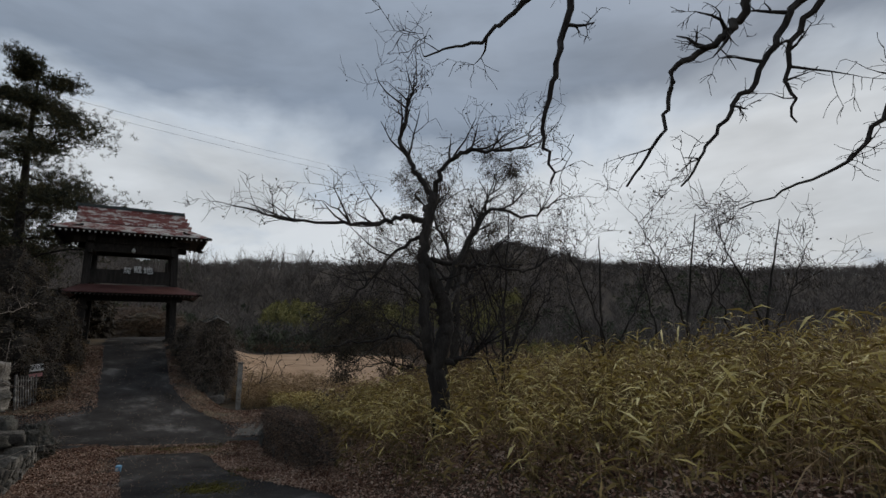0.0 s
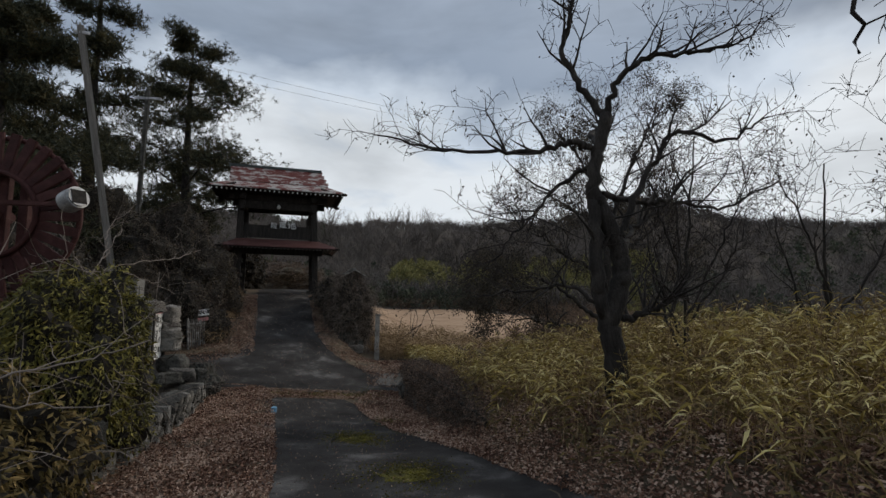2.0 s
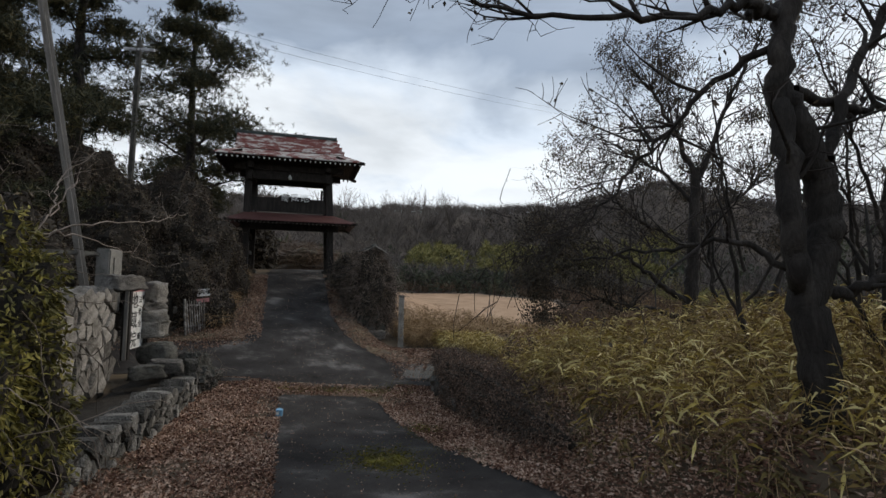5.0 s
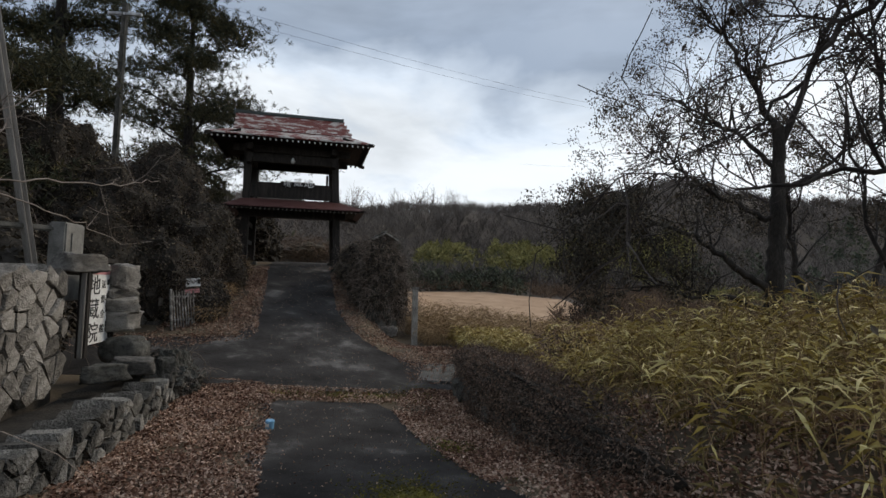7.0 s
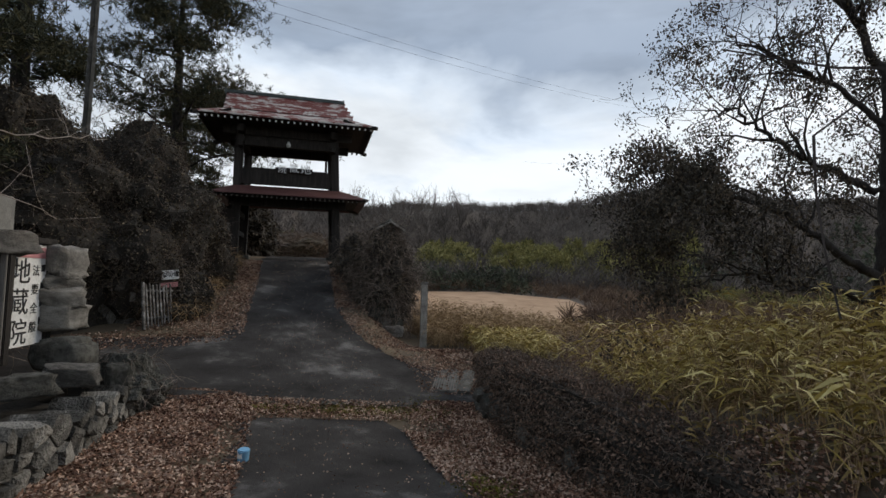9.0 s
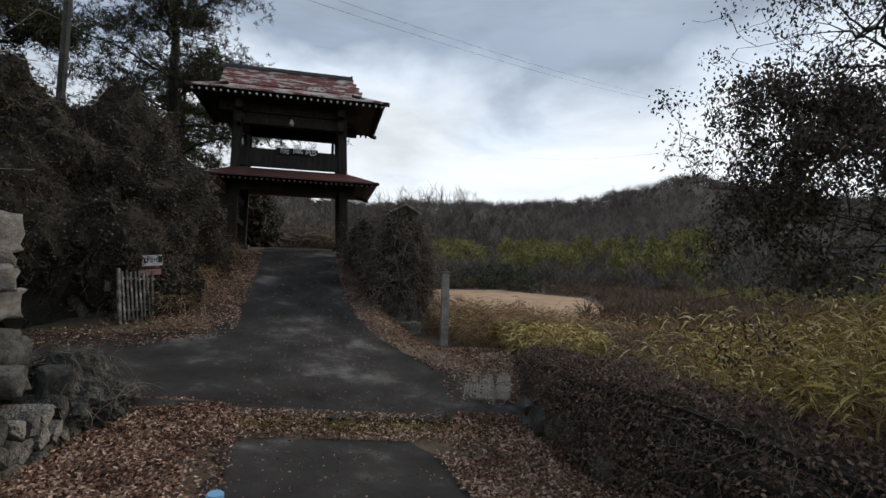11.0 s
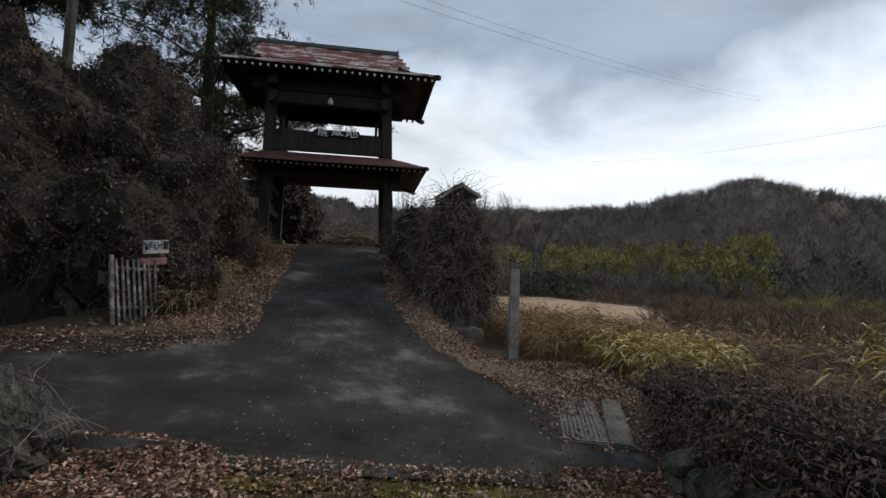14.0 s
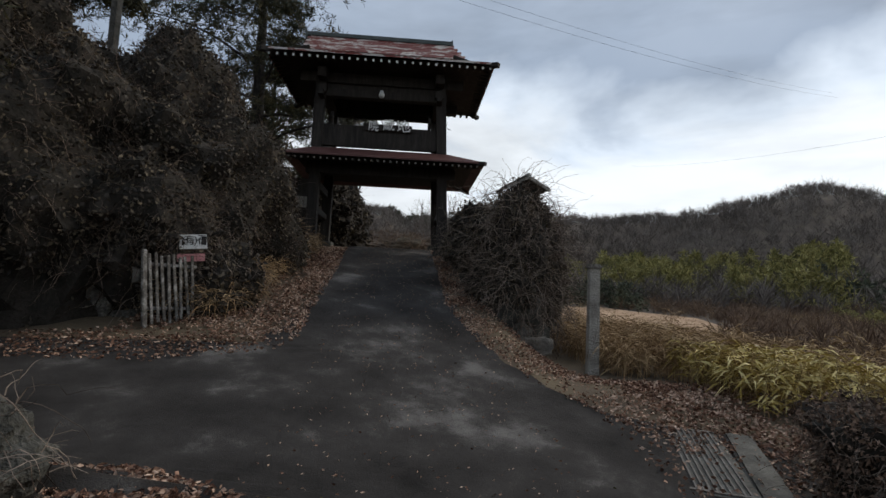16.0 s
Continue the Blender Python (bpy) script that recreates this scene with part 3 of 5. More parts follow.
for i in range(31):
    u = -2.02 + 4.42 * i / 30
    r = part("rafter", raft2, gate, "", pose(u, 0.58, 3.46, 12, 0, 0))
    part("rafter_end", tip2, r, "bleached rafter end", pose(0, -0.456, 0))
for k, u0, u1 in ((-1, -1.6, -2.2), (1, 1.7, 2.58)):
    for y0, y1 in ((0.9, 0.02), (2.7, 3.58)):
        beam_between("hip_rafter", (u0, y0, 3.58), (u1, y1, 3.42), (0.09, 0.11), M_TIMBER, gate)
# lamp globe and carved name plaque
bm = bmesh.new()
bmesh.ops.create_uvsphere(bm, u_segments=20, v_segments=12, radius=0.075)
me = bpy.data.meshes.new("lamp_globe")
bm.to_mesh(me)
bm.free()
me.materials.append(M_GLASSY)
me.polygons.foreach_set("use_smooth", [True] * len(me.polygons))
lampg = part("lamp_globe", me, gate, "milky white lamp globe", pose(0.0, 0.80, 5.22))
part("lamp_cap", box("lamp_cap", (0.08, 0.08, 0.06), M_METAL), lampg, "", pose(0, 0, 0.09))
plq = gbox("name_plaque", (1.2, 0.04, 0.17), (0.2, 0.85, 4.40), M_TIMBER, "dark carved temple name plaque with pale characters")


def text_mesh(name, body, size, mat, depth=0.004):
    cu = bpy.data.curves.new(name, "FONT")
    cu.body, cu.size, cu.extrude, cu.align_x, cu.align_y = body, size, depth, "CENTER", "CENTER"
    ob = bpy.data.objects.new(name, cu)
    scene.collection.objects.link(ob)
    me = bpy.data.meshes.new_from_object(ob.evaluated_get(bpy.context.evaluated_depsgraph_get()))
    bpy.data.objects.remove(ob)
    me.materials.clear()
    me.materials.append(mat)
    return me


for i, (ch, size, up, tip) in enumerate((("院", 0.27, 0.0, 4), ("蔵", 0.31, 0.05, -6), ("地", 0.36, 0.03, -10))):
    part("lettering", text_mesh("lettering", ch, size, M_WHITE, 0.012), plq, "pale brushed character", pose(-0.36 + 0.37 * i, -0.035, up, 90, tip, 0))
# vine-hung panel beside the left posts
gbox("side_panel", (0.75, 0.08, 1.5), (-1.95, 1.1, 2.3), M_TIMBER, "dark plank side panel")
gbox("notice_board", (0.55, 0.03, 0.28), (-1.95, 1.03, 2.45), M_GREYWOOD, "bleached small board")


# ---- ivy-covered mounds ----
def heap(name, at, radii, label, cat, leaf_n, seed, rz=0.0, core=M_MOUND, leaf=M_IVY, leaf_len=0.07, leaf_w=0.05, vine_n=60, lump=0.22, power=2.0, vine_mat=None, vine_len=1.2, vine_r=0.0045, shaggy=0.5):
    g = np.random.default_rng(seed)
    root = thing(name, None, label, cat, at, rz)
    bm = bmesh.new()
    bmesh.ops.create_icosphere(bm, subdivisions=5, radius=1.0)
    R = Vector(radii)
    for v in bm.verts:
        p = v.co.copy()
        q = Vector([math.copysign(abs(c) ** (2 / power), c) for c in p])
        k = 1 + lump * noise.noise(p * 1.6 + Vector((seed, 0, 0))) + lump * 0.6 * noise.noise(p * 4.1 + Vector((0, seed, 0))) + lump * 0.35 * noise.noise(p * 10)
        v.co = Vector((q.x * R.x, q.y * R.y, q.z * R.z)) * k
    me = bpy.data.meshes.new("mass")
    bm.normal_update()
    co = np.array([v.co[:] for v in bm.verts])
    no = np.array([v.normal[:] for v in bm.verts])
    tri = np.array([[v.index for v in f.verts] for f in bm.faces])
    bm.to_mesh(me)
    bm.free()
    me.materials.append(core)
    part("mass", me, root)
    a, b, c = co[tri[:, 0]], co[tri[:, 1]], co[tri[:, 2]]
    area = np.linalg.norm(np.cross(b - a, c - a), axis=1)
    area[c[:, 2] < -0.35 * radii[2]] *= 0.15

    def scatter(n):
        i = g.choice(len(tri), n, p=area / area.sum())
        w1, w2 = g.random(n), g.random(n)
        fl = w1 + w2 > 1
        w1[fl], w2[fl] = 1 - w1[fl], 1 - w2[fl]
        p = a[i] + (b[i] - a[i]) * w1[:, None] + (c[i] - a[i]) * w2[:, None]
        return p, no[tri[i, 0]]

    if leaf_n:
        p, nn = scatter(leaf_n)
        p = p + nn * g.uniform(-0.02, 0.10, leaf_n)[:, None]
        v, f = leaves(p, nn * shaggy + g.normal(size=(leaf_n, 3)) * 0.5 + np.array([0, 0, -0.45]), g.uniform(0.6, 1.4, leaf_n) * leaf_len, leaf_w * g.uniform(0.7, 1.3, leaf_n), g)
        tagged(part("foliage", fast_mesh("foliage", v, f, leaf), root), kind="stuff")
    if vine_n:
        p, nn = scatter(vine_n)
        paths = []
        for q, e in zip(p, nn):
            d = unit(g.normal(size=3) + e * 0.6)
            L = vine_len * g.uniform(0.4, 1.2)
            pts = [q + e * 0.02]
            for _ in range(7):
                d = unit(d + g.normal(size=3) * 0.4 + np.array([0, 0, -0.18]) + e * 0.02)
                pts.append(pts[-1] + d * L / 7)
            paths.append([(*x, vine_r * (1 - 0.1 * i)) for i, x in enumerate(pts)])
        v, f = tubes(paths, 3)
        tagged(part("vine_tangle", fast_mesh("vine_tangle", v, f, vine_mat or M_VINE), root, "dry tangled vine stems"), kind="stuff")
    return root


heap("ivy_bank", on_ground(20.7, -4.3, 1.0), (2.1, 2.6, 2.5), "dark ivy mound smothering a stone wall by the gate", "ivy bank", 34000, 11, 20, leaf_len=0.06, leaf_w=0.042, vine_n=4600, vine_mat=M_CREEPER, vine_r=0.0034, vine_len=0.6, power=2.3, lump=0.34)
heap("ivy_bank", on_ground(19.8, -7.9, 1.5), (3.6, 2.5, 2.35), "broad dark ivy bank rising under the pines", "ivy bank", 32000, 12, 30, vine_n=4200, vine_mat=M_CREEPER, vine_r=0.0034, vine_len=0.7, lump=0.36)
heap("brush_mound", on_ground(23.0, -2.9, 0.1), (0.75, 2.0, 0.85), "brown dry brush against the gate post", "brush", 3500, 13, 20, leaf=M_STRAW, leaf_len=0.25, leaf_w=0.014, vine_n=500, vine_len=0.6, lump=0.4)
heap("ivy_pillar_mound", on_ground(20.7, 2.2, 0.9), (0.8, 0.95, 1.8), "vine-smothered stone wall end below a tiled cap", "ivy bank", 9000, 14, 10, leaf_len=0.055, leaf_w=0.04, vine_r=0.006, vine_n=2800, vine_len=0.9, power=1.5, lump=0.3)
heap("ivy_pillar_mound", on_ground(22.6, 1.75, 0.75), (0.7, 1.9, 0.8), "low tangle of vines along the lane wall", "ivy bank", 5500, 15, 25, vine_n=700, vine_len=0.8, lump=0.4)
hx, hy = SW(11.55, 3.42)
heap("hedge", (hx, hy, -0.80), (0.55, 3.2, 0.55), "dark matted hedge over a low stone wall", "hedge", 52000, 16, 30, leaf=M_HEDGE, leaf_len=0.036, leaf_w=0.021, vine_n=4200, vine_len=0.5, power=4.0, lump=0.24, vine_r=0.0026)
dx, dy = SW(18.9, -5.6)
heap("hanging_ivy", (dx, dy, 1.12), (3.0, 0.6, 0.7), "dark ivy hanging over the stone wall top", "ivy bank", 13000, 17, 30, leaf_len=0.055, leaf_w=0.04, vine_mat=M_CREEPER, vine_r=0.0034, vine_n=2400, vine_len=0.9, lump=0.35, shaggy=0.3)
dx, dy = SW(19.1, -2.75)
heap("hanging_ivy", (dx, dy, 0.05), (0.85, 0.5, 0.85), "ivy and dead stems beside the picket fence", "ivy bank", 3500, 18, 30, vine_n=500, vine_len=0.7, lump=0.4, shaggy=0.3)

# ---- stone pillar cap, stone post, grate ----
cap_at = on_ground(20.75, 2.25, 0)
lantern = thing("wall_cap", None, "small gabled tile cap on a vine-covered wall end", "wall cap", (cap_at.x, cap_at.y, 2.30), -52)
for k in (-1, 1):
    part("cap_slope", box("cap_slope", (0.62, 0.46, 0.045), M_STONE_DARK, 0.01), lantern, "", pose(0, k * 0.20, 0.06, -k * 28, 0, 0))
    part("barge_board", box("barge_board", (0.03, 0.46, 0.05), M_STONE, 0.006), lantern, "pale gable edge", pose(0.325, k * 0.20, 0.03, -k * 28, 0, 0))
part("cap_ridge", box("cap_ridge", (0.66, 0.09, 0.08), M_CONCRETE, 0.02), lantern, "", pose(0, 0, 0.17))
part("cap_block", box("cap_block", (0.36, 0.34, 1.2), M_STONE_DARK, 0.02), lantern, "", pose(0, 0, -0.62))

sp = thing("stone_post", None, "tall square granite post spotted with lichen", "stone post", on_ground(18.95, 2.95, -0.1), 25)
part("shaft", box("shaft", (0.16, 0.16, 1.6), M_STONE, 0.012, taper=0.06), sp, "", pose(0, 0, 0.8))
part("cap", box("cap", (0.2, 0.2, 0.07), M_STONE, 0.02), sp, "", pose(0, 0, 1.63))

gr = thing("drain_cover", None, "concrete drain slab with a steel grating", "drain cover")
gr.matrix_world = pose(-5.55, 14.98, float(ground(-5.55, 14.98)) + 0.012, 0, 0, 12) @ pose(0, 0, 0, 6.2, 1.5, 0)
part("slab", box("slab", (0.50, 1.34, 0.05), M_CONCRETE_OLD, 0.015), gr)
for i in range(9):
    part("bar", box("bar", (0.016, 1.2, 0.014), M_STEEL, 0.003), gr, "dull steel bar", pose(-0.17 + 0.043 * i, 0, 0.028))
for k in (-1, 1):
    part("grate_frame", box("grate_frame", (0.44, 0.03, 0.016), M_STEEL, 0.003), gr, "dull steel frame", pose(0, k * 0.61, 0.028))
part("side_slab", box("side_slab", (0.24, 1.3, 0.06), M_CONCRETE_OLD, 0.02), gr, "stained concrete side slab", pose(0.385, 0.02, 0.0, 0, 0, -4))

# ---- dead leaves ----
def litter(name, n, region, label, seed, size=0.05, mat=M_LITTER, lift=0.02):
    g = np.random.default_rng(seed)
    s, w = region(g, n)
    keep = np.array([noise.noise((a * 1.3, b * 1.3, seed)) > -0.25 for a, b in zip(s, w)]) | (g.random(n) < 0.3)
    s, w = s[keep], w[keep]
    x, y = SW(s, w)
    z = ground_sw(s, w) + g.uniform(0.008, 0.03, len(s)) + lift
    way = g.normal(size=(len(s), 3)) * np.array([1, 1, 0.3])
    v, f = leaves(np.stack([x, y, z], 1), way, size * g.uniform(0.5, 1.4, len(s)), size * 0.55 * g.uniform(0.6, 1.3, len(s)), g)
    v[:, 2] = np.maximum(v[:, 2], np.repeat(ground_sw(s, w), 4) + 0.006)
    return thing(name, fast_mesh(name, v, f, mat), label, "leaf litter", kind="stuff")


def band(s0, s1, left, right):
    def f(g, n):
        s = g.uniform(s0, s1, n)
        a, b = np.array([left(k) for k in s]), np.array([right(k) for k in s])
        return s, a + (b - a) * g.random(n)
    return f


litter("leaf_litter", 62000, band(2, 14.9, lerp([2, 15], [-2.2, -1.8]), lerp([2, 8, 13, 13.8, 14.6, 14.9], [-0.3, -0.08, -0.25, -0.3, -0.5, -1.2])), "thick brown fallen leaves along the lane edge", 31, 0.042)
litter("leaf_litter", 66000, band(1.5, 14.6, lerp([1.5, 5, 8, 10, 12, 13.3, 14.6], [2.9, 2.8, 2.4, 1.85, 1.6, 1.5, 2.1]), lerp([1.5, 9, 14.6], [4.6, 3.6, 3.2])), "brown fallen leaves below the hedge and bamboo", 32, 0.042)
litter("leaf_litter", 22000, band(17.0, 25, lerp([17.1, 18, 25], [-7, -3.2, -3.0]), lerp([17.1, 17.5, 18, 22, 25], [-2.2, -1.1, -1.0, -1.2, -1.4])), "fallen leaves banked along the wall foot", 33, 0.046)
litter("leaf_litter", 16000, band(15.8, 25, lerp([15.8, 17.2, 18.5, 20, 25], [2.6, 1.7, 1.2, 0.9, 0.8]), lerp([15.8, 18, 20, 25], [4.4, 3.1, 1.9, 1.5])), "fallen leaves along the wall and post", 34, 0.042)
litter("leaf_litter", 4200, band(13.65, 14.5, lerp([13, 14.5], [-0.6, -0.9]), lerp([13, 14.5], [2.0, 2.4])), "strip of fallen leaves across the lane", 35, 0.04)
litter("leaf_litter", 14000, band(14.0, 18.2, lerp([14, 18.2], [3.1, 2.6]), lambda s: 6.5), "fallen leaves around the drain and post", 37)
litter("scattered_leaves", 500, band(14.9, 16.6, lambda s: 2.1, lambda s: 3.2), "few dead leaves blown over the drain", 38, 0.045, M_LITTER, 0.045)
litter("scattered_leaves", 4200, band(3, 26, lerp([3, 26], [-0.2, -1.0]), lerp([3, 26], [2.3, 0.9])), "few fallen leaves scattered on asphalt", 36, 0.022)


def moss(at_s, at_w, rs, rw, seed):
    g = random.Random(seed)
    V, n = [], 26
    c = on_ground(at_s, at_w, 0.024)
    V.append(tuple(c))
    for ring in (0.5, 1.0):
        for i in range(n):
            a = 2 * math.pi * i / n
            k = ring * (1 + (0.45 * noise.noise((math.cos(a) * 1.4, math.sin(a) * 1.4, seed * 1.7)) + g.uniform(-0.07, 0.07)) * ring)
            s, w = at_s + rs * k * math.cos(a), at_w + rw * k * math.sin(a)
            V.append(tuple(on_ground(s, w, 0.024 if ring < 1 else 0.013)))
    F = [(0, 1 + (i + 1) % n, 1 + i) for i in range(n)] + [(1 + i, 1 + (i + 1) % n, 1 + n + (i + 1) % n, 1 + n + i) for i in range(n)]
    thing("moss_patch", mesh_of("moss_patch", V, F, M_MOSS, True), "yellow-green moss patch on the asphalt", "moss", group="moss on the lane")


moss(9.5, 1.1, 0.30, 0.24, 1)
moss(7.1, 1.38, 0.30, 0.3, 2)
moss(11.3, 2.0, 0.5, 0.15, 3)
moss(14.1, 1.1, 0.14, 0.5, 4)
moss(14.15, -0.1, 0.12, 0.4, 6)


def around(s0, w0, rs, rw):
    return lambda g, n: (s0 + g.normal(size=n) * rs, w0 + g.normal(size=n) * rw)


for i, (s0, w0, rs, rw) in enumerate([(9.5, 1.1, 0.33, 0.24), (7.1, 1.38, 0.33, 0.28), (11.3, 2.0, 0.6, 0.16), (14.1, 1.1, 0.16, 0.55), (14.15, -0.1, 0.14, 0.45), (14.2, 2.2, 0.3, 0.3)]):
    litter("moss_specks", 2600, around(s0, w0, rs, rw), "loose yellow-green moss crumbs thinning out over asphalt", 90 + i, 0.026, M_MOSS, 0.004)

# ---- blue cup ----
cup = thing("plastic_cup", None, "pale blue plastic cup lying on fallen leaves", "cup", on_ground(12.17, -0.22, 0.0))
bm = bmesh.new()
bmesh.ops.create_cone(bm, cap_ends=True, segments=24, radius1=0.05, radius2=0.057, depth=0.115)
bmesh.ops.bevel(bm, geom=[e for e in bm.edges if abs(e.verts[0].co.z - e.verts[1].co.z) < 1e-4], offset=0.008, segments=2, affect="EDGES")
me = bpy.data.meshes.new("body")
bm.to_mesh(me)
bm.free()
me.materials.append(M_BLUE)
part("body", me, cup, "", pose(0, 0, 0.07, 4, 5, 0))
part("label_band", box("label_band", (0.05, 0.004, 0.05), M_WHITE, 0.001), cup, "faint white label", pose(0, -0.054, 0.075))

# ---- bamboo grass thicket ----
def bamboo(name, n, region, height, label, seed, mat, leaf_per=9, leaf_len=0.2, leaf_w=0.024, floor_share=0.25):
    g = np.random.default_rng(seed)
    s, w = region(g, n)
    x, y = SW(s, w)
    z = ground_sw(s, w)
    h = height(s, w) * g.uniform(0.65, 1.15, n)
    lean = g.normal(size=(n, 2)) * 0.16
    root = thing(name, None, label, "bamboo grass")
    stalks = [[(x[i], y[i], z[i], 0.004), (x[i] + lean[i, 0] * h[i] * 0.4, y[i] + lean[i, 1] * h[i] * 0.4, z[i] + h[i] * 0.55, 0.003), (x[i] + lean[i, 0] * h[i], y[i] + lean[i, 1] * h[i], z[i] + h[i], 0.002)] for i in range(n)]
    v, f = tubes(stalks, 3)
    tagged(part("cane_mass", fast_mesh("cane_mass", v, f, M_STRAW), root, "thin straw-coloured canes"), kind="stuff")
    k = np.repeat(np.arange(n), leaf_per)
    m = len(k)
    u = floor_share + (1.02 - floor_share) * g.random(m) ** 0.7
    p = np.stack([x[k] + lean[k, 0] * h[k] * u, y[k] + lean[k, 1] * h[k] * u, z[k] + h[k] * u], 1)
    a = g.uniform(0, 2 * np.pi, m)
    way = np.stack([np.cos(a), np.sin(a), g.uniform(-0.7, 0.9, m)], 1)
    v, f = leaves(p, way, leaf_len * g.uniform(0.5, 1.35, m), leaf_w * g.uniform(0.6, 1.3, m), g, 0.3)
    tagged(part("leaf_blades", fast_mesh("leaf_blades", v, f, mat), root), kind="stuff")
    return root


bank_in = lerp([-1, 4, 8, 10, 14], [4.0, 3.4, 3.2, 3.45, 3.7])
bank_out = lerp([-1, 4, 14], [10, 11, 12])
hgt = lambda s, w: 0.5 + 0.62 * smooth(w, 3.4, 5.4) * (1 - smooth(s, 4, 14) * 0.2)
bamboo("bamboo_grass", 4600, band(0.5, 14, bank_in, bank_out), hgt, "dense yellow-green dwarf bamboo on the bank", 41, M_BAMBOO, 11, 0.15, 0.016)
bamboo("dry_grass", 2400, band(0.5, 14, lambda s: bank_in(s) - 0.15, bank_out), lambda s, w: 0.62 * hgt(s, w), "dry brown grass through the bamboo on the bank", 47, M_STRAW, 9, 0.3, 0.009, 0.0)
bamboo("bamboo_grass", 520, band(0.8, 13, lambda s: bank_in(s) - 0.2, lambda s: bank_in(s) + 3.0), lambda s, w: 1.05 * hgt(s, w), "broad pale bamboo leaves at the bank edge", 48, M_BAMBOO, 7, 0.22, 0.026, 0.35)
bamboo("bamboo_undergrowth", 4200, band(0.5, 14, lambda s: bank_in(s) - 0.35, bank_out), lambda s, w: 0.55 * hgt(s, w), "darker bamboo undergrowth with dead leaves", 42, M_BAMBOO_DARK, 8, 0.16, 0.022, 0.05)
bamboo("bamboo_grass", 620, band(16.7, 18.6, lambda s: 3.9, lambda s: 5.5), lambda s, w: 0.5 + 0 * s, "low clump of yellow bamboo grass past the post", 43, M_BAMBOO)
bamboo("bamboo_grass", 1500, band(14, 30, lambda s: 7.5, lambda s: 20), lambda s, w: 0.8 + 0 * s, "yellowing bamboo grass on the valley slope", 44, M_STRAW, 8, 0.25, 0.03)
bamboo("dry_grass", 1300, band(18.6, 23, lambda s: 3.2, lambda s: 5.6), lambda s, w: 0.6 + 0 * s, "tall dry reddish grass behind the stone post", 45, M_STRAW, 10, 0.3, 0.012)
bamboo("dry_grass", 900, band(13.5, 19, lambda s: 5.2, lambda s: 9.5), lambda s, w: 0.45 + 0 * s, "low reddish dry grass down the slope", 50, M_HEDGE, 10, 0.28, 0.012)
bamboo("dry_grass", 800, band(23, 31, lambda s: 4.0, lambda s: 14.0), lambda s, w: 0.9 + 0 * s, "tall dry stems along the field edge", 53, M_STRAW, 8, 0.32, 0.014)
bamboo("dry_grass", 900, band(18.5, 24.5, lambda s: -3.0, lambda s: -2.0), lambda s, w: 0.4 + 0 * s, "dry brown grass at the ivy foot", 46, M_STRAW, 10, 0.3, 0.010)

bamboo("bamboo_grass", 420, band(11.5, 14.6, lambda s: 4.3, lambda s: 7.5), lambda s, w: 1.25 + 0 * s, "tall yellow bamboo leaning out behind the hedge", 49, M_BAMBOO, 11, 0.2, 0.022, 0.3)

# ---- trees on the bank ----
gt = np.random.default_rng(3)
LIMBS1 = [
    ([(0, -0.2, 0), (-0.04, 0.35, 0), (-0.1, 0.7, 0), (0.06, 1.1, 0.05), (0.04, 1.45, 0.05), (-0.12, 1.8, 0), (-0.27, 2.1, 0)], 0.15, 0.085),
    ([(-0.1, 0.62, 0), (-0.22, 0.95, -0.08), (-0.24, 1.4, -0.08), (-0.27, 2.0, 0), (-0.2, 2.45, 0), (-0.1, 2.9, 0)], 0.085, 0.07),
    ([(-0.1, 2.85, 0), (-0.3, 3.2, 0.1), (-0.57, 3.7, 0.15), (-0.45, 4.1, 0.1), (-0.3, 4.6, 0.2)], 0.055, 0.012),
    ([(-0.1, 2.8, 0), (-0.05, 3.2, -0.1), (0.3, 3.5, -0.2), (0.78, 3.45, -0.3), (1.3, 3.65, -0.3)], 0.05, 0.01),
    ([(0.05, 1.6, 0), (0.24, 2.07, 0.1), (0.74, 2.86, 0.3), (1.4, 2.75, 0.4), (1.95, 3.1, 0.5)], 0.05, 0.01),
    ([(-0.27, 2.55, 0), (-0.5, 2.6, -0.1), (-0.87, 2.44, -0.2), (-1.7, 2.42, -0.2), (-2.5, 2.55, -0.3)], 0.05, 0.008),
    ([(-0.2, 0.9, 0), (-0.5, 1.1, 0.1), (-0.9, 1.02, 0.2), (-1.5, 0.95, 0.3)], 0.03, 0.006),
    ([(0.05, 0.75, 0), (0.28, 0.82, -0.1), (0.5, 0.98, -0.2)], 0.05, 0.02),
    ([(-0.15, 2.05, 0), (0.3, 2.0, 0.2), (0.7, 2.05, 0.3), (1.3, 1.95, 0.3), (2.0, 2.35, 0.4)], 0.045, 0.008),
    ([(-0.2, 2.4, 0), (-0.55, 2.2, 0.2), (-1.0, 1.7, 0.3), (-1.4, 1.2, 0.4)], 0.035, 0.006),
    ([(-0.2, 2.6, 0), (-0.1, 2.9, 0.6), (0.2, 3.1, 1.1), (0.5, 3.5, 1.4)], 0.04, 0.008),
    ([(0.1, 1.5, 0.1), (0.4, 1.8, 0.7), (0.9, 2.1, 1.0), (1.3, 2.6, 1.2)], 0.04, 0.008),
]
tree_thing("bare_fruit_tree", on_ground(6.4, 3.72, 0.12), [([tuple(1.15 * c for c in p) for p in a], b * 0.95, c * 1.1) for a, b, c in LIMBS1], "gnarled leafless fruit tree among bamboo grass", gt, (0.97, 0.22), 2, 15, 0.75, leaf=M_LEAFDRY, leaf_n=700, leaf_len=0.045, leaf_w=0.026, spread=0.03)
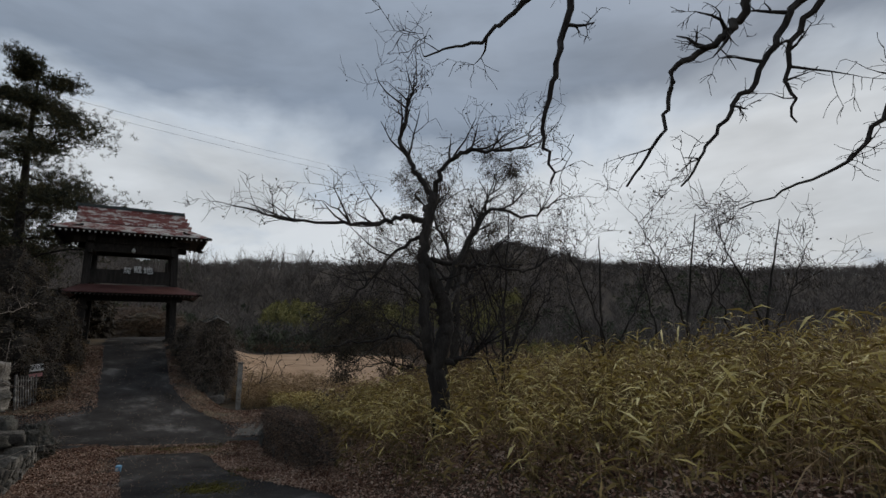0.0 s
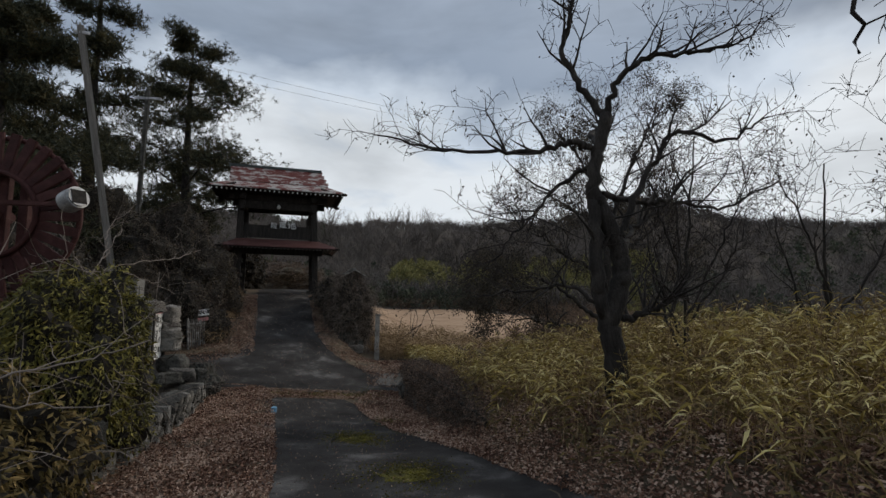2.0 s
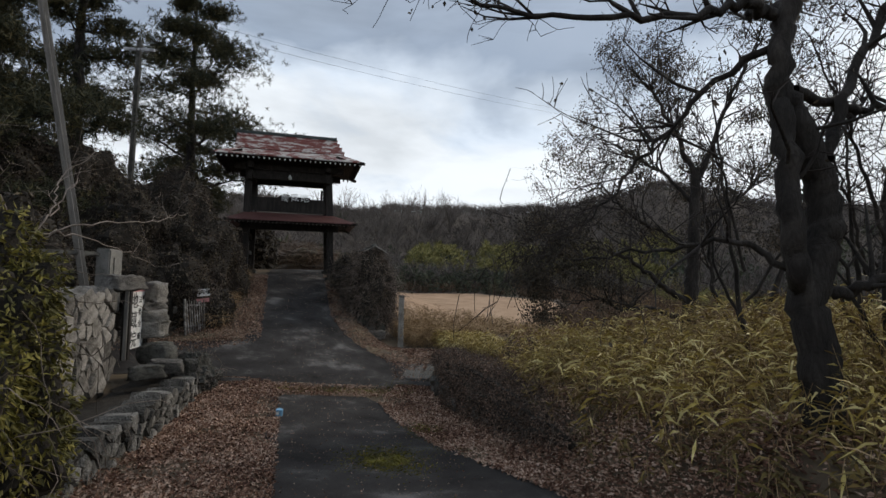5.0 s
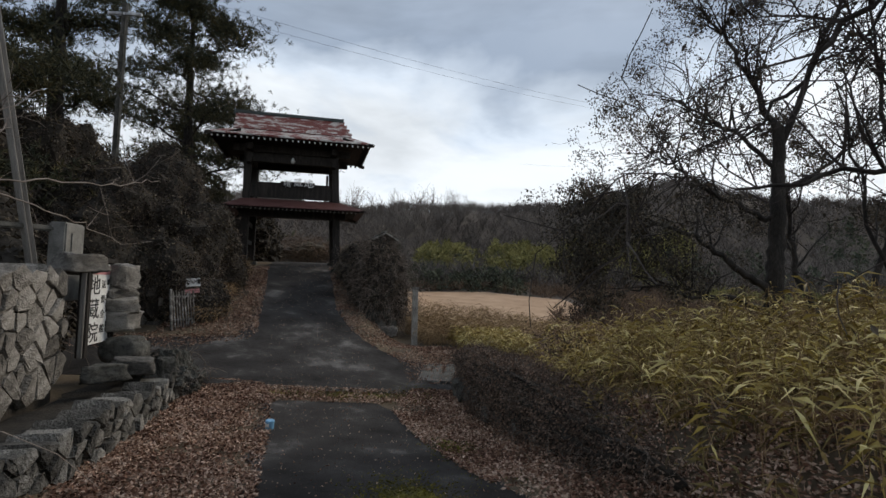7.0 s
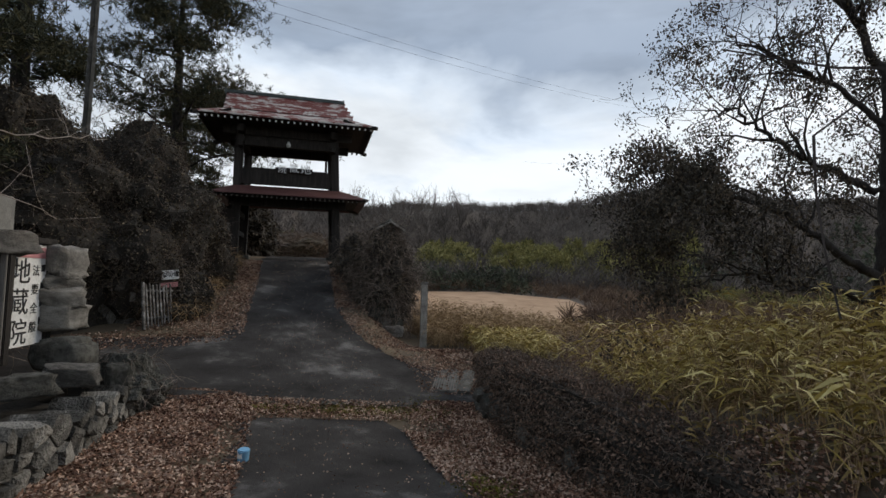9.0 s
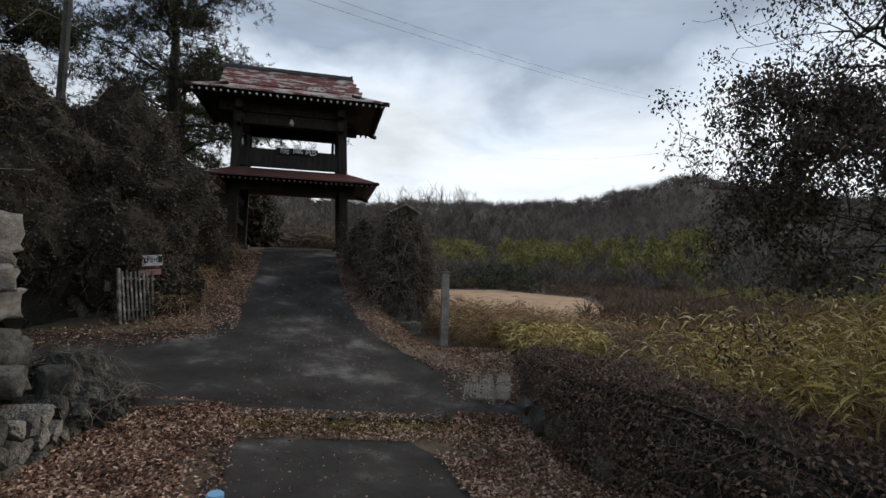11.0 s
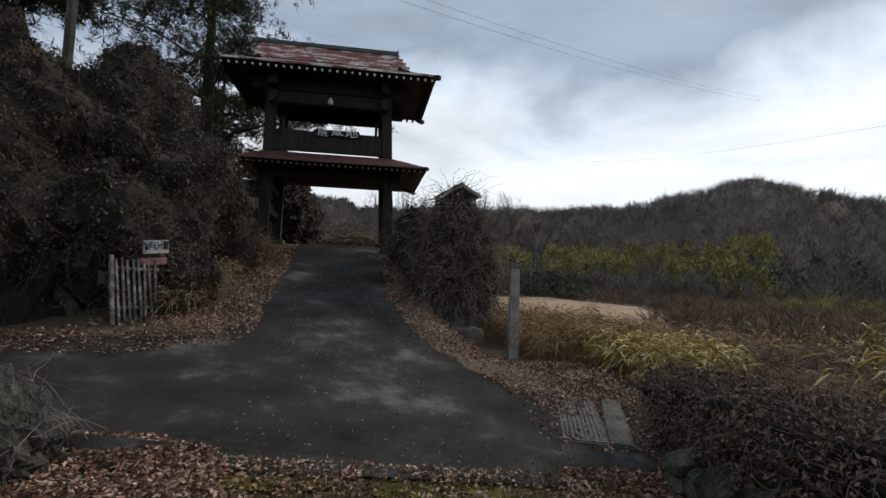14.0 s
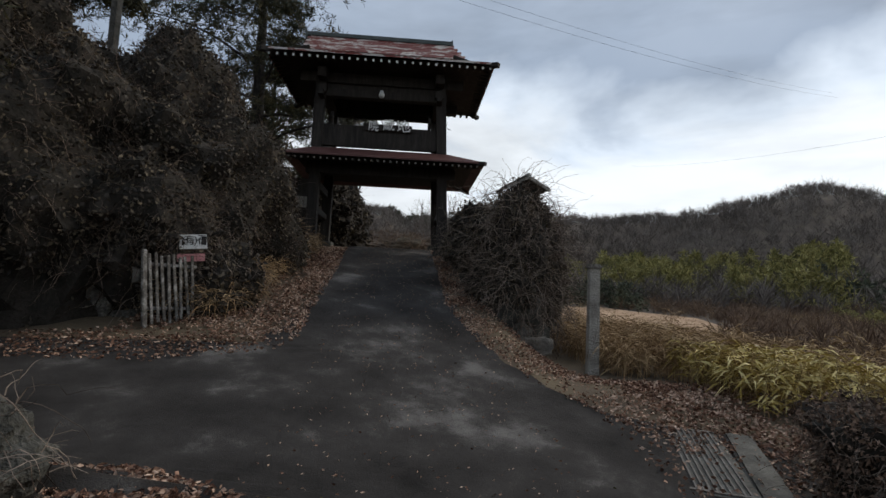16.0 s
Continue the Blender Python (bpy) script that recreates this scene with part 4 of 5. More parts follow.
LIMBS2 = [
    ([(0, -0.9, 0), (0.02, 0.2, 0), (0.1, 0.9, 0), (0.16, 1.7, 0), (0.2, 2.6, 0), (0.22, 3.4, 0)], 0.17, 0.08),
    ([(0.2, -0.6, 0.1), (0.36, 0, 0.1), (1.0, 0.25, 0.2), (1.6, 0.6, 0.2), (2.0, 1.6, 0.2), (2.3, 2.6, 0.2)], 0.10, 0.03),
    ([(0.2, 3.2, 0), (0, 3.9, 0.1), (-0.4, 4.8, 0.2), (-0.9, 5.4, 0.2)], 0.06, 0.012),
    ([(0.2, 3.0, 0), (0.5, 3.9, -0.1), (1.0, 5.2, -0.2), (1.5, 6.0, -0.2)], 0.06, 0.012),
    ([(0, 0.9, 0), (-0.4, 1.2, 0.1), (-0.9, 1.65, 0.2), (-1.5, 1.9, 0.2), (-2.0, 1.8, 0.3), (-2.5, 1.35, 0.3)], 0.06, 0.012),
    ([(-0.1, 0.6, 0), (-0.7, 0.8, -0.2), (-1.3, 0.75, -0.3), (-1.75, 0.95, -0.3), (-2.6, 0.75, -0.4)], 0.045, 0.008),
    ([(0.16, 1.9, 0), (-0.3, 2.2, 0.2), (-0.75, 2.4, 0.2), (-1.1, 2.7, 0.3), (-1.5, 3.05, 0.3), (-1.9, 3.0, 0.3)], 0.05, 0.010),
    ([(0.2, 2.7, 0), (-0.3, 3.4, 0.3), (-0.8, 3.7, 0.4), (-1.5, 4.1, 0.5)], 0.04, 0.01),
    ([(0.2, 2.4, 0), (0.9, 2.7, 0.3), (1.6, 3.2, 0.4), (2.2, 4.0, 0.5)], 0.05, 0.01),
    ([(1.0, 0.3, 0.2), (0.85, 1.2, 0.6), (0.9, 2.2, 0.8), (0.7, 3.4, 0.8)], 0.06, 0.012),
]
tree_thing("leafy_tree", on_ground(11.5, 6.9, 0.55), LIMBS2, "dark spreading tree hung with withered leaves", gt, (0.96, 0.28), 2, 19, 0.9, droop=0.05, leaf=M_LEAFDRY, leaf_n=56000, leaf_len=0.046, leaf_w=0.024, spread=0.065, leaf_bias=lambda right, up: 1 + 1.4 * (right < -1.9) * (up < 2.6))

# ---- overhanging tree beside the start ----
LIMBS3 = [
    ([(0, -0.3, 0), (0.05, 1.2, 0), (-0.1, 2.6, 0.1), (-0.5, 4.0, 0.4), (-1.0, 5.0, 0.8)], 0.17, 0.09),
    ([(-0.1, 2.4, 0.1), (0.5, 3.6, 0.4), (0.8, 5.0, 0.6)], 0.09, 0.04),
    ([(-1.0, 4.9, 0.8), (-2.6, 5.4, 1.4), (-3.9, 5.0, 1.6), (-4.14, 4.0, 1.6), (-4.32, 3.3, 1.6), (-4.26, 2.75, 1.6)], 0.06, 0.008),
    ([(-1.0, 4.9, 0.8), (-2.2, 5.1, 1.4), (-2.5, 4.4, 1.6), (-2.67, 4.15, 1.6), (-3.15, 3.85, 1.6), (-3.21, 3.4, 1.6), (-3.63, 2.78, 1.6)], 0.055, 0.009),
    ([(-0.9, 4.7, 0.8), (-1.7, 4.8, 1.4), (-2.0, 4.45, 1.6), (-2.4, 3.8, 1.6), (-2.8, 3.3, 1.6), (-3.17, 2.78, 1.6)], 0.05, 0.008),
    ([(-1.7, 4.7, 1.4), (-2.17, 3.95, 1.6), (-2.12, 3.35, 1.6)], 0.035, 0.008),
    ([(-0.4, 3.9, 0.4), (-0.8, 4.1, 1.2), (-1.3, 3.5, 1.6), (-1.74, 2.95, 1.6), (-2.7, 2.58, 1.6)], 0.04, 0.006),
    ([(-2.6, 5.3, 1.4), (-4.4, 4.55, 1.6), (-4.84, 4.12, 1.6), (-5.34, 3.98, 1.6)], 0.035, 0.006),
]
tree_thing("overhanging_tree", (5.2, 2.5, 0.07), LIMBS3, "bare crooked tree leaning over the lane", gt, (1, 0), 2, 5, 0.4, droop=0.15, up=0.0, wild=0.5)
# slender saplings behind the fruit tree
for i, (s, w, h) in enumerate([(8.2, 5.0, 3.4), (7.6, 5.9, 3.2), (6.0, 6.6, 3.0), (7.0, 5.2, 3.6), (5.0, 7.2, 3.2), (4.3, 8.0, 3.0)]):
    L = [([(0, -0.2, 0), (0.1 * (i - 2), h * 0.5, 0.1), (0.22 * (i - 2), h, 0)], 0.035, 0.008), ([(0.02, 0.3, 0), (-0.3, h * 0.4, 0.2), (-0.5, h * 0.8, 0.3)], 0.025, 0.006),
         ([(0.05 * (i - 2), h * 0.3, 0), (0.5, h * 0.6, -0.2), (0.9, h * 0.85, -0.2)], 0.02, 0.005), ([(0.05 * (i - 2), h * 0.4, 0), (-0.4, h * 0.7, -0.2), (-0.8, h * 0.95, -0.2)], 0.02, 0.005)]
    tree_thing("sapling", on_ground(s, w), L, "slender bare sapling with fine twigs in bamboo grass", gt, (0.97, 0.22), 2, 14, 0.7, leaf=M_LEAFDRY, leaf_n=160, leaf_len=0.05, leaf_w=0.028, group="saplings on the bank")

# ---- pines ----
def pine(at, height, limbs_n, spread, seed, label, low=0.35, needle=0.22, dense=1.0):
    g = np.random.default_rng(seed)
    root = thing("pine_tree", None, label, "pine tree", at, 0, "pines behind the gate")
    trunk = curve_pts([(0, 0, -1.0), (0.15, 0, height * 0.3), (-0.1, 0.1, height * 0.65), (0.1, 0, height)], 24, height * 0.022 + 0.03, 0.03, g, 0.02)
    v, f = tubes([trunk], 9)
    part("trunk", fast_mesh("trunk", v, f, M_BARK, True), root)
    lines, pads = [], []
    for i in range(limbs_n):
        k = low + (0.98 - low) * i / limbs_n
        a = i * 2.4 + g.uniform(-0.4, 0.4)
        q = np.array(trunk[int(k * 23)][:3])
        L = spread * (1.05 - k) ** 0.55 * g.uniform(0.65, 1.15)
        tip = q + np.array([math.cos(a) * L, math.sin(a) * L, g.uniform(-0.15, 0.4) * L])
        mid = (q + tip) / 2 + np.array([0, 0, 0.10 * L])
        line = curve_pts([q, mid, tip], 10, 0.05 * (1.2 - k) + 0.015, 0.012, g, 0.05)
        lines.append(line)
        for j in range(3, 10):
            for _ in range(2):
                p = np.array(line[j][:3])
                e = p + np.array([g.normal() * 0.16 * L, g.normal() * 0.16 * L, g.uniform(0.0, 0.10) * L + 0.05])
                lines.append([(*p, 0.012), (*((p + e) / 2 + [0, 0, 0.03]), 0.009), (*e, 0.006)])
                pads.append((e, 0.13 * L + 0.12))
                pads.append(((p + e) / 2, 0.10 * L + 0.1))
    v, f = tubes(lines, 4)
    tagged(part("branchwork", fast_mesh("branchwork", v, f, M_BARK), root), kind="stuff")
    P, D = [], []
    for c, r in pads:
        tufts = int(9 * dense)
        t = c + g.normal(size=(tufts, 3)) * np.array([r, r, r * 0.6])
        n = 9
        P.append(np.repeat(t, n, 0))
        D.append(g.normal(size=(tufts * n, 3)) + np.array([0, 0, 0.5]))
    P, D = np.concatenate(P), np.concatenate(D)
    v, f = leaves(P, D, needle * g.uniform(0.6, 1.2, len(P)), 0.028, g)
    tagged(part("needle_crown", fast_mesh("needle_crown", v, f, M_PINE), root, "dark green needle pads"), kind="stuff")


def z_at(x, y):
    return float(ground(x, y))


pine((-19.5, 22.8, z_at(-19.5, 22.8)), 13.2, 24, 4.9, 51, "tall dark pine with layered pads behind the gate", 0.28, dense=1.5)
pine((-17.0, 15.2, z_at(-17.0, 15.2)), 12.0, 20, 2.5, 52, "large dark pine rising above the ivy bank", 0.25, dense=1.0)
pine((-23.5, 15.8, z_at(-23.5, 15.8)), 12.5, 20, 3.6, 53, "large dark pine rising above the ivy bank", 0.25, dense=1.5)
pine((-15.5, 11.2, z_at(-15.5, 11.2)), 10.5, 20, 3.2, 54, "dark pine with browning needles above the bank", 0.2, dense=1.6)
pine((-22.5, 26.5, z_at(-22.5, 26.5)), 8.0, 15, 3.0, 55, "dark pine behind the gate", 0.2)
heap("understorey", (-15.5, 13.2, z_at(-15.5, 13.2) + 0.9), (2.6, 2.0, 2.2), "dark evergreen understorey below the pines", "shrub", 12000, 22, leaf=M_IVY, leaf_len=0.11, leaf_w=0.06, vine_n=500, lump=0.4)
heap("understorey", (-12.6, 9.4, z_at(-12.6, 9.4) + 0.9), (2.2, 2.0, 2.0), "dark evergreen thicket on the upper bank", "shrub", 12000, 23, leaf=M_IVY, leaf_len=0.11, leaf_w=0.06, vine_n=600, lump=0.4)
heap("understorey", (-19.5, 19.5, z_at(-19.5, 19.5) + 0.5), (2.4, 2.0, 1.6), "dark evergreen understorey below the pines", "shrub", 9000, 24, leaf=M_IVY, leaf_len=0.12, leaf_w=0.07, vine_n=300, lump=0.4)
heap("understorey", (-9.8, 4.6, z_at(-9.8, 4.6) + 0.5), (1.8, 2.2, 1.9), "dark tangled thicket behind the wheel", "shrub", 9000, 27, leaf=M_IVY, leaf_len=0.1, leaf_w=0.05, vine_n=900, lump=0.4)

# ---- poles and wires ----
pl = thing("utility_pole", None, "thin leaning grey wooden pole", "pole", (0, 0, 0))
beam_between("shaft", (-9.5, 9.88, 0.2), (-10.33, 9.03, 7.0), (0.13, 0.13), M_GREYWOOD, pl, "", 0.05)
part("bracket", box("bracket", (0.3, 0.05, 0.06), M_METAL, 0.01), pl, "", pose(-10.3, 9.06, 6.8, 0, 0, 30))
pl2 = thing("utility_pole", None, "straight grey concrete pole above the ivy", "pole", (0, 0, 0))
beam_between("shaft", (-14.9, 15.4, z_at(-14.9, 15.4) - 0.3), (-14.7, 15.3, 8.6), (0.17, 0.17), M_CONCRETE_OLD, pl2, "", 0.09)
part("crossarm", box("crossarm", (0.9, 0.07, 0.08), M_METAL, 0.01), pl2, "", pose(-14.7, 15.3, 8.2, 0, 0, 20))


def wire(a, b, sag, label):
    pts = []
    for i in range(25):
        k = i / 24
        p = Vector(a).lerp(Vector(b), k)
        pts.append((p.x, p.y, p.z - sag * 4 * k * (1 - k), 0.007))
    v, f = tubes([pts], 4)
    thing("overhead_wire", fast_mesh("overhead_wire", v, f, M_CABLE), label, "wire", group="overhead wires")


wire((-20.0, 23.0, 13.8), (7.4, 74.7, 23.3), 0.8, "thin black wire over the valley")
wire((-20.0, 23.3, 13.4), (7.7, 74.3, 22.6), 0.8, "thin black wire over the valley")
wire((-17.0, 115.8, 27.5), (14.0, 38.0, 9.7), 1.2, "thin black wire over the valley")


# ---- stone walls ----
def stone_mesh(seed, sx, sy, sz):
    r = random.Random(seed)
    bm = bmesh.new()
    bmesh.ops.create_icosphere(bm, subdivisions=3, radius=0.5)
    off = Vector((seed * 3.7, seed * 1.3, 0))
    for v in bm.verts:
        p = v.co.normalized()
        q = Vector([math.copysign(abs(c) ** 0.45, c) for c in p])
        q = q * (0.46 * (1 + 0.34 * noise.noise(p * 1.4 + off) + 0.18 * noise.noise(p * 3.4 + off) + 0.10 * noise.noise(p * 7 + off)))
        v.co = Vector((q.x * sx, q.y * sy, q.z * sz))
    me = bpy.data.meshes.new("stone")
    bm.to_mesh(me)
    bm.free()
    me.polygons.foreach_set("use_smooth", [True] * len(me.polygons))
    return me


def stone_set(mat, n, seed):
    out = []
    for i in range(n):
        me = stone_mesh(seed + i, 1, 1, 1)
        me.materials.append(mat)
        out.append(me)
    return out


PALE, DARK = stone_set(M_STONE, 8, 100), stone_set(M_STONE_DARK, 8, 200)


def fitted_wall(name, a, b, z0, z1, label, mat, cell=(0.34, 0.27), depth=0.45, seed=0, bulge=0.05):
    """A wall of irregular fitted field stones, every stone a faceted block of its own."""
    r = random.Random(seed)
    a, b = Vector(b), Vector(a)
    d = b - a
    L, rz = d.length, math.degrees(math.atan2(d.y, d.x))
    root = thing(name, None, label, "stone wall", (a.x, a.y, 0), rz, kind="structure")
    (zt1, zt0), (zb1, zb0) = z1, z0
    V = [(0, 0.09, zb0 - 0.3), (L, 0.09, zb1 - 0.3), (L, 0.09, zt1 - 0.06), (0, 0.09, zt0 - 0.06)]
    V += [(x, y + depth, z) for x, y, z in V]
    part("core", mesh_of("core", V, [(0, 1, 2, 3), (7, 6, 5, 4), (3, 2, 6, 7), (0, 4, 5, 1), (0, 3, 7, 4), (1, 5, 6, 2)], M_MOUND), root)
    H = ((zt0 - zb0) + (zt1 - zb1)) / 2
    nx, nz = max(2, round(L / cell[0])), max(2, round(H / cell[1]))
    dots = {(i, j): ((i + 0.5 + (0.25 if j % 2 else -0.25) + r.uniform(-0.36, 0.36)) * L / nx, (j + 0.5 + r.uniform(-0.34, 0.34)) * H / nz) for i in range(-1, nx + 1) for j in range(-1, nz + 1)}
    for key in [k for k in dots if 0 <= k[0] < nx and 0 <= k[1] < nz and r.random() < 0.24]:
        del dots[key]
    for (i, j), (px, pz) in dots.items():
        if not (0 <= i < nx and 0 <= j < nz):
            continue
        poly = [(px - 1, pz - 1), (px + 1, pz - 1), (px + 1, pz + 1), (px - 1, pz + 1)]
        for di in (-3, -2, -1, 0, 1, 2, 3):
            for dj in (-3, -2, -1, 0, 1, 2, 3):
                other = dots.get((i + di, j + dj))
                if other is None or (di == 0 and dj == 0):
                    continue
                ex, ez = other[0] - px, other[1] - pz
                lim = (ex * ex + ez * ez) / 2 - 0.009 * math.hypot(ex, ez)
                cut = []
                for k, p in enumerate(poly):
                    q = poly[(k + 1) % len(poly)]
                    fp, fq = (p[0] - px) * ex + (p[1] - pz) * ez - lim, (q[0] - px) * ex + (q[1] - pz) * ez - lim
                    if fp <= 0:
                        cut.append(p)
                    if (fp < 0) != (fq < 0) and fp != fq:
                        m = fp / (fp - fq)
                        cut.append((p[0] + (q[0] - p[0]) * m, p[1] + (q[1] - p[1]) * m))
                poly = cut
        poly = [(min(max(x, -0.1), L + 0.1), min(max(z, -0.1), H + 0.07)) for x, z in poly]
        n = len(poly)
        if n < 3:
            continue
        cx, cz = sum(p[0] for p in poly) / n, sum(p[1] for p in poly) / n
        kk = min(max(cx / L, 0), 1)
        lo, hi = zb0 + (zb1 - zb0) * kk, zt0 + (zt1 - zt0) * kk
        out = r.uniform(0.2, 1.0) * bulge
        tilt_x, tilt_z = r.uniform(-0.12, 0.12), r.uniform(-0.12, 0.12)
        verts = []
        for y, k in ((depth * 0.75, 1.0), (0.05, 1.0), (-out * 0.55, 0.965), (-out, 0.86)):
            for x, z in poly:
                wx, wz = (x - cx) * k, (z - cz) * k
                jit = r.uniform(-0.016, 0.016) if k < 1 else 0
                verts.append((wx + jit, y + (tilt_x * wx + tilt_z * wz if k < 1 else 0) + jit, wz + jit))
        verts.append((0, -out - 0.012, 0))
        faces = [(a_ * n + k, a_ * n + (k + 1) % n, (a_ + 1) * n + (k + 1) % n, (a_ + 1) * n + k) for a_ in range(3) for k in range(n)]
        faces += [(3 * n + k, 3 * n + (k + 1) % n, 4 * n) for k in range(n)]
        part("stone", mesh_of("stone", verts, faces, mat), root, "", pose(cx, 0, lo + (hi - lo) * cz / H))
    return root


P2 = lambda s, w: (*SW(s, w), 0)
fitted_wall("retaining_wall", P2(14.0, -1.72), P2(5.0, -1.95), (-1.0, -0.55), (-0.48, -0.10), "low retaining wall of grey-green mossy stones", M_STONE_MID, (0.22, 0.17), 0.45, 1, 0.07)
fitted_wall("sign_wall", P2(12.6, -2.75), P2(8.6, -2.75), (-0.42, -0.42), (1.06, 1.0), "chest-high wall of fitted pale rough stones", M_STONE_PALE, (0.27, 0.215), 0.5, 2, 0.04)
fitted_wall("ivy_wall", P2(18.6, -3.3), P2(18.1, -9.5), (-0.65, -0.65), (0.6, 0.6), "dark stone wall under hanging ivy", M_STONE_MID, (0.48, 0.34), 0.5, 3, 0.08)
fitted_wall("wall_end", P2(20.0, 2.55), P2(19.8, 1.75), (-0.7, -0.7), (0.55, 0.55), "stone wall end showing below vines", M_STONE_DARK, (0.36, 0.28), 0.5, 4, 0.08)
fitted_wall("hedge_wall", P2(8.2, 2.86), P2(14.4, 2.84), (-1.05, -1.05), (-0.74, -0.74), "low mossy stones below the hedge", M_STONE_DARK, (0.28, 0.2), 0.3, 5, 0.1)

# boulders and stacked stones
r0 = random.Random(9)


def boulder(s, w, z, size, label, shapes=DARK, rz=0, group=""):
    x, y = SW(s, w)
    src = r0.choice(shapes)
    ob = thing("boulder", src, label, "boulder", (x, y, z), rz, group)
    ob.matrix_world = pose(x, y, z, 0, 0, rz) @ Matrix.Diagonal((*size, 1))
    return ob


bx, by = SW(14.2, -1.95)
heap("boulder", (bx, by, -0.70), (0.56, 0.52, 0.50), "large rounded dark boulder matted with roots", "boulder", 0, 29, 20, core=M_STONE_DARK, vine_n=220, vine_len=0.5, vine_r=0.004, lump=0.3)
boulder(13.3, -2.15, -0.26, (0.6, 0.4, 0.26), "flat pale stone lying by the sign", PALE, 40)
boulder(13.75, -2.4, -0.12, (0.55, 0.5, 0.45), "squared dark stone below the stack", DARK, 10)
boulder(12.7, -2.3, -0.25, (0.5, 0.35, 0.25), "dark flat stone at the sign's foot", DARK, 60)
boulder(13.7, -1.85, -0.38, (0.3, 0.3, 0.38), "small mossy stone on the wall", DARK, 60)
boulder(19.9, 2.35, -0.45, (0.6, 0.35, 0.32), "pale flat block at the wall end's foot", PALE, 30)
boulder(7.0, -1.9, 0.0, (0.5, 0.5, 0.5), "mossy dark stone on the bank", DARK, 30)
z = 0.18
for i, (h, wd) in enumerate([(0.26, 0.62), (0.22, 0.56), (0.16, 0.5), (0.34, 0.6)]):
    boulder(13.95 + r0.uniform(-0.04, 0.04), -2.62 + r0.uniform(-0.04, 0.04), z + h / 2, (wd, 0.5, h * 1.25), "rough pale stone in a leaning stack", PALE, 30 + i * 25, "stacked stones by the sign")
    z += h * 0.98
boulder(13.2, -2.85, 1.16, (0.6, 0.5, 0.3), "pale stone capping the wall", PALE, 80)

# ---- temple sign board ----
sx, sy = -9.05, 10.32
sign = thing("sign_board", None, "weathered white temple sign in a dark wooden frame", "sign", (sx, sy, -0.06), 114.5)
part("board", box("board", (0.62, 0.03, 1.12), M_WHITE, 0.004), sign, "", pose(0, 0.03, 0.66))
for k in (-1, 1):
    part("frame_post", box("frame_post", (0.09, 0.12, 1.35), M_TIMBER, 0.008), sign, "", pose(k * 0.345, 0.03, 0.62))
part("frame_post", box("frame_post", (0.03, 0.06, 1.35), M_GREYWOOD, 0.006), sign, "bleached outer frame post", pose(-0.40, 0.02, 0.62))
part("frame_top", box("frame_top", (0.82, 0.12, 0.07), M_TIMBER, 0.008), sign, "", pose(0, 0.03, 1.27))
part("red_band", box("red_band", (0.59, 0.006, 0.12), M_REDINK, 0.001), sign, "faded red band", pose(0, 0.010, 1.13))
for i, ch in enumerate("地蔵院"):
    part("lettering", text_mesh("lettering", ch, 0.30, M_INK, 0.002), sign, "bold black character", pose(-0.13, 0.010, 0.90 - 0.33 * i, 90, 0, 0))
for i, ch in enumerate("法要全般"):
    part("lettering", text_mesh("lettering", ch, 0.13, M_INK, 0.002), sign, "small black character", pose(0.11, 0.010, 0.92 - 0.21 * i, 90, 0, 0))
for i in range(4):
    part("illegible_character", box("illegible_character", (0.06, 0.004, 0.08), M_INK, 0.001), sign, "illegible small mark", pose(0.235, 0.012, 0.96 - 0.2 * i))
# concrete block behind the sign wall
blk = thing("concrete_block", None, "weathered concrete corner block behind the sign", "concrete post", (-9.72, 10.35, 0), 118)
part("block", box("block", (0.55, 0.22, 1.12), M_CONCRETE, 0.02), blk, "", pose(-0.1, 0, 1.18))
part("panel", box("panel", (0.30, 0.02, 0.5), M_CONCRETE, 0.01), blk, "recessed cast panel", pose(-0.08, -0.115, 1.35))
part("rail", box("rail", (1.3, 0.10, 0.08), M_CONCRETE_OLD, 0.02), blk, "", pose(-0.75, 0.45, 1.64, 0, 0, -42))
thing("upper_terrace", box("upper_terrace", (2.6, 3.6, 1.5), M_SOIL, 0.1), "earth terrace held by the stone wall", "terrace", (*SW(11.0, -4.4), 0.15), 30, kind="structure")

# ---- picket fence with a small sign ----
fx, fy = -11.5, 14.55
fence = thing("picket_fence", None, "short leaning fence of peeling white pickets", "fence", (fx, fy, z_at(fx, fy) - 0.03), 82)
for i in range(8):
    part("picket", box("picket", (0.036, 0.02, 0.86), M_PEEL, 0.004), fence, "", pose(-0.26 + 0.075 * i, 0, 0.46 + 0.02 * math.sin(i * 2.1), 0, -7 + 2 * math.sin(i * 3), 0))
for zz in (0.22, 0.76):
    part("rail", box("rail", (0.62, 0.02, 0.04), M_PEEL, 0.004), fence, "", pose(0, 0.022, zz))
part("fence_post", box("fence_post", (0.06, 0.05, 0.95), M_PEEL, 0.01), fence, "peeling end post", pose(-0.33, 0.01, 0.46, 0, -5, 0))
nb = thing("notice_sign", None, "small white notice with red lower band on a stake", "sign", (fx - 0.02, fy + 0.22, z_at(fx, fy) - 0.14), 58)
part("stake", box("stake", (0.05, 0.04, 1.4), M_TIMBER, 0.006), nb, "", pose(-0.22, 0.03, 0.68))
part("plate", box("plate", (0.33, 0.015, 0.19), M_WHITE, 0.004), nb, "", pose(0.03, 0, 1.2, 0, -6, 0))
part("red_band", box("red_band", (0.33, 0.012, 0.10), M_REDINK, 0.003), nb, "faded red band", pose(0.02, -0.002, 0.99, 0, -6, 0))
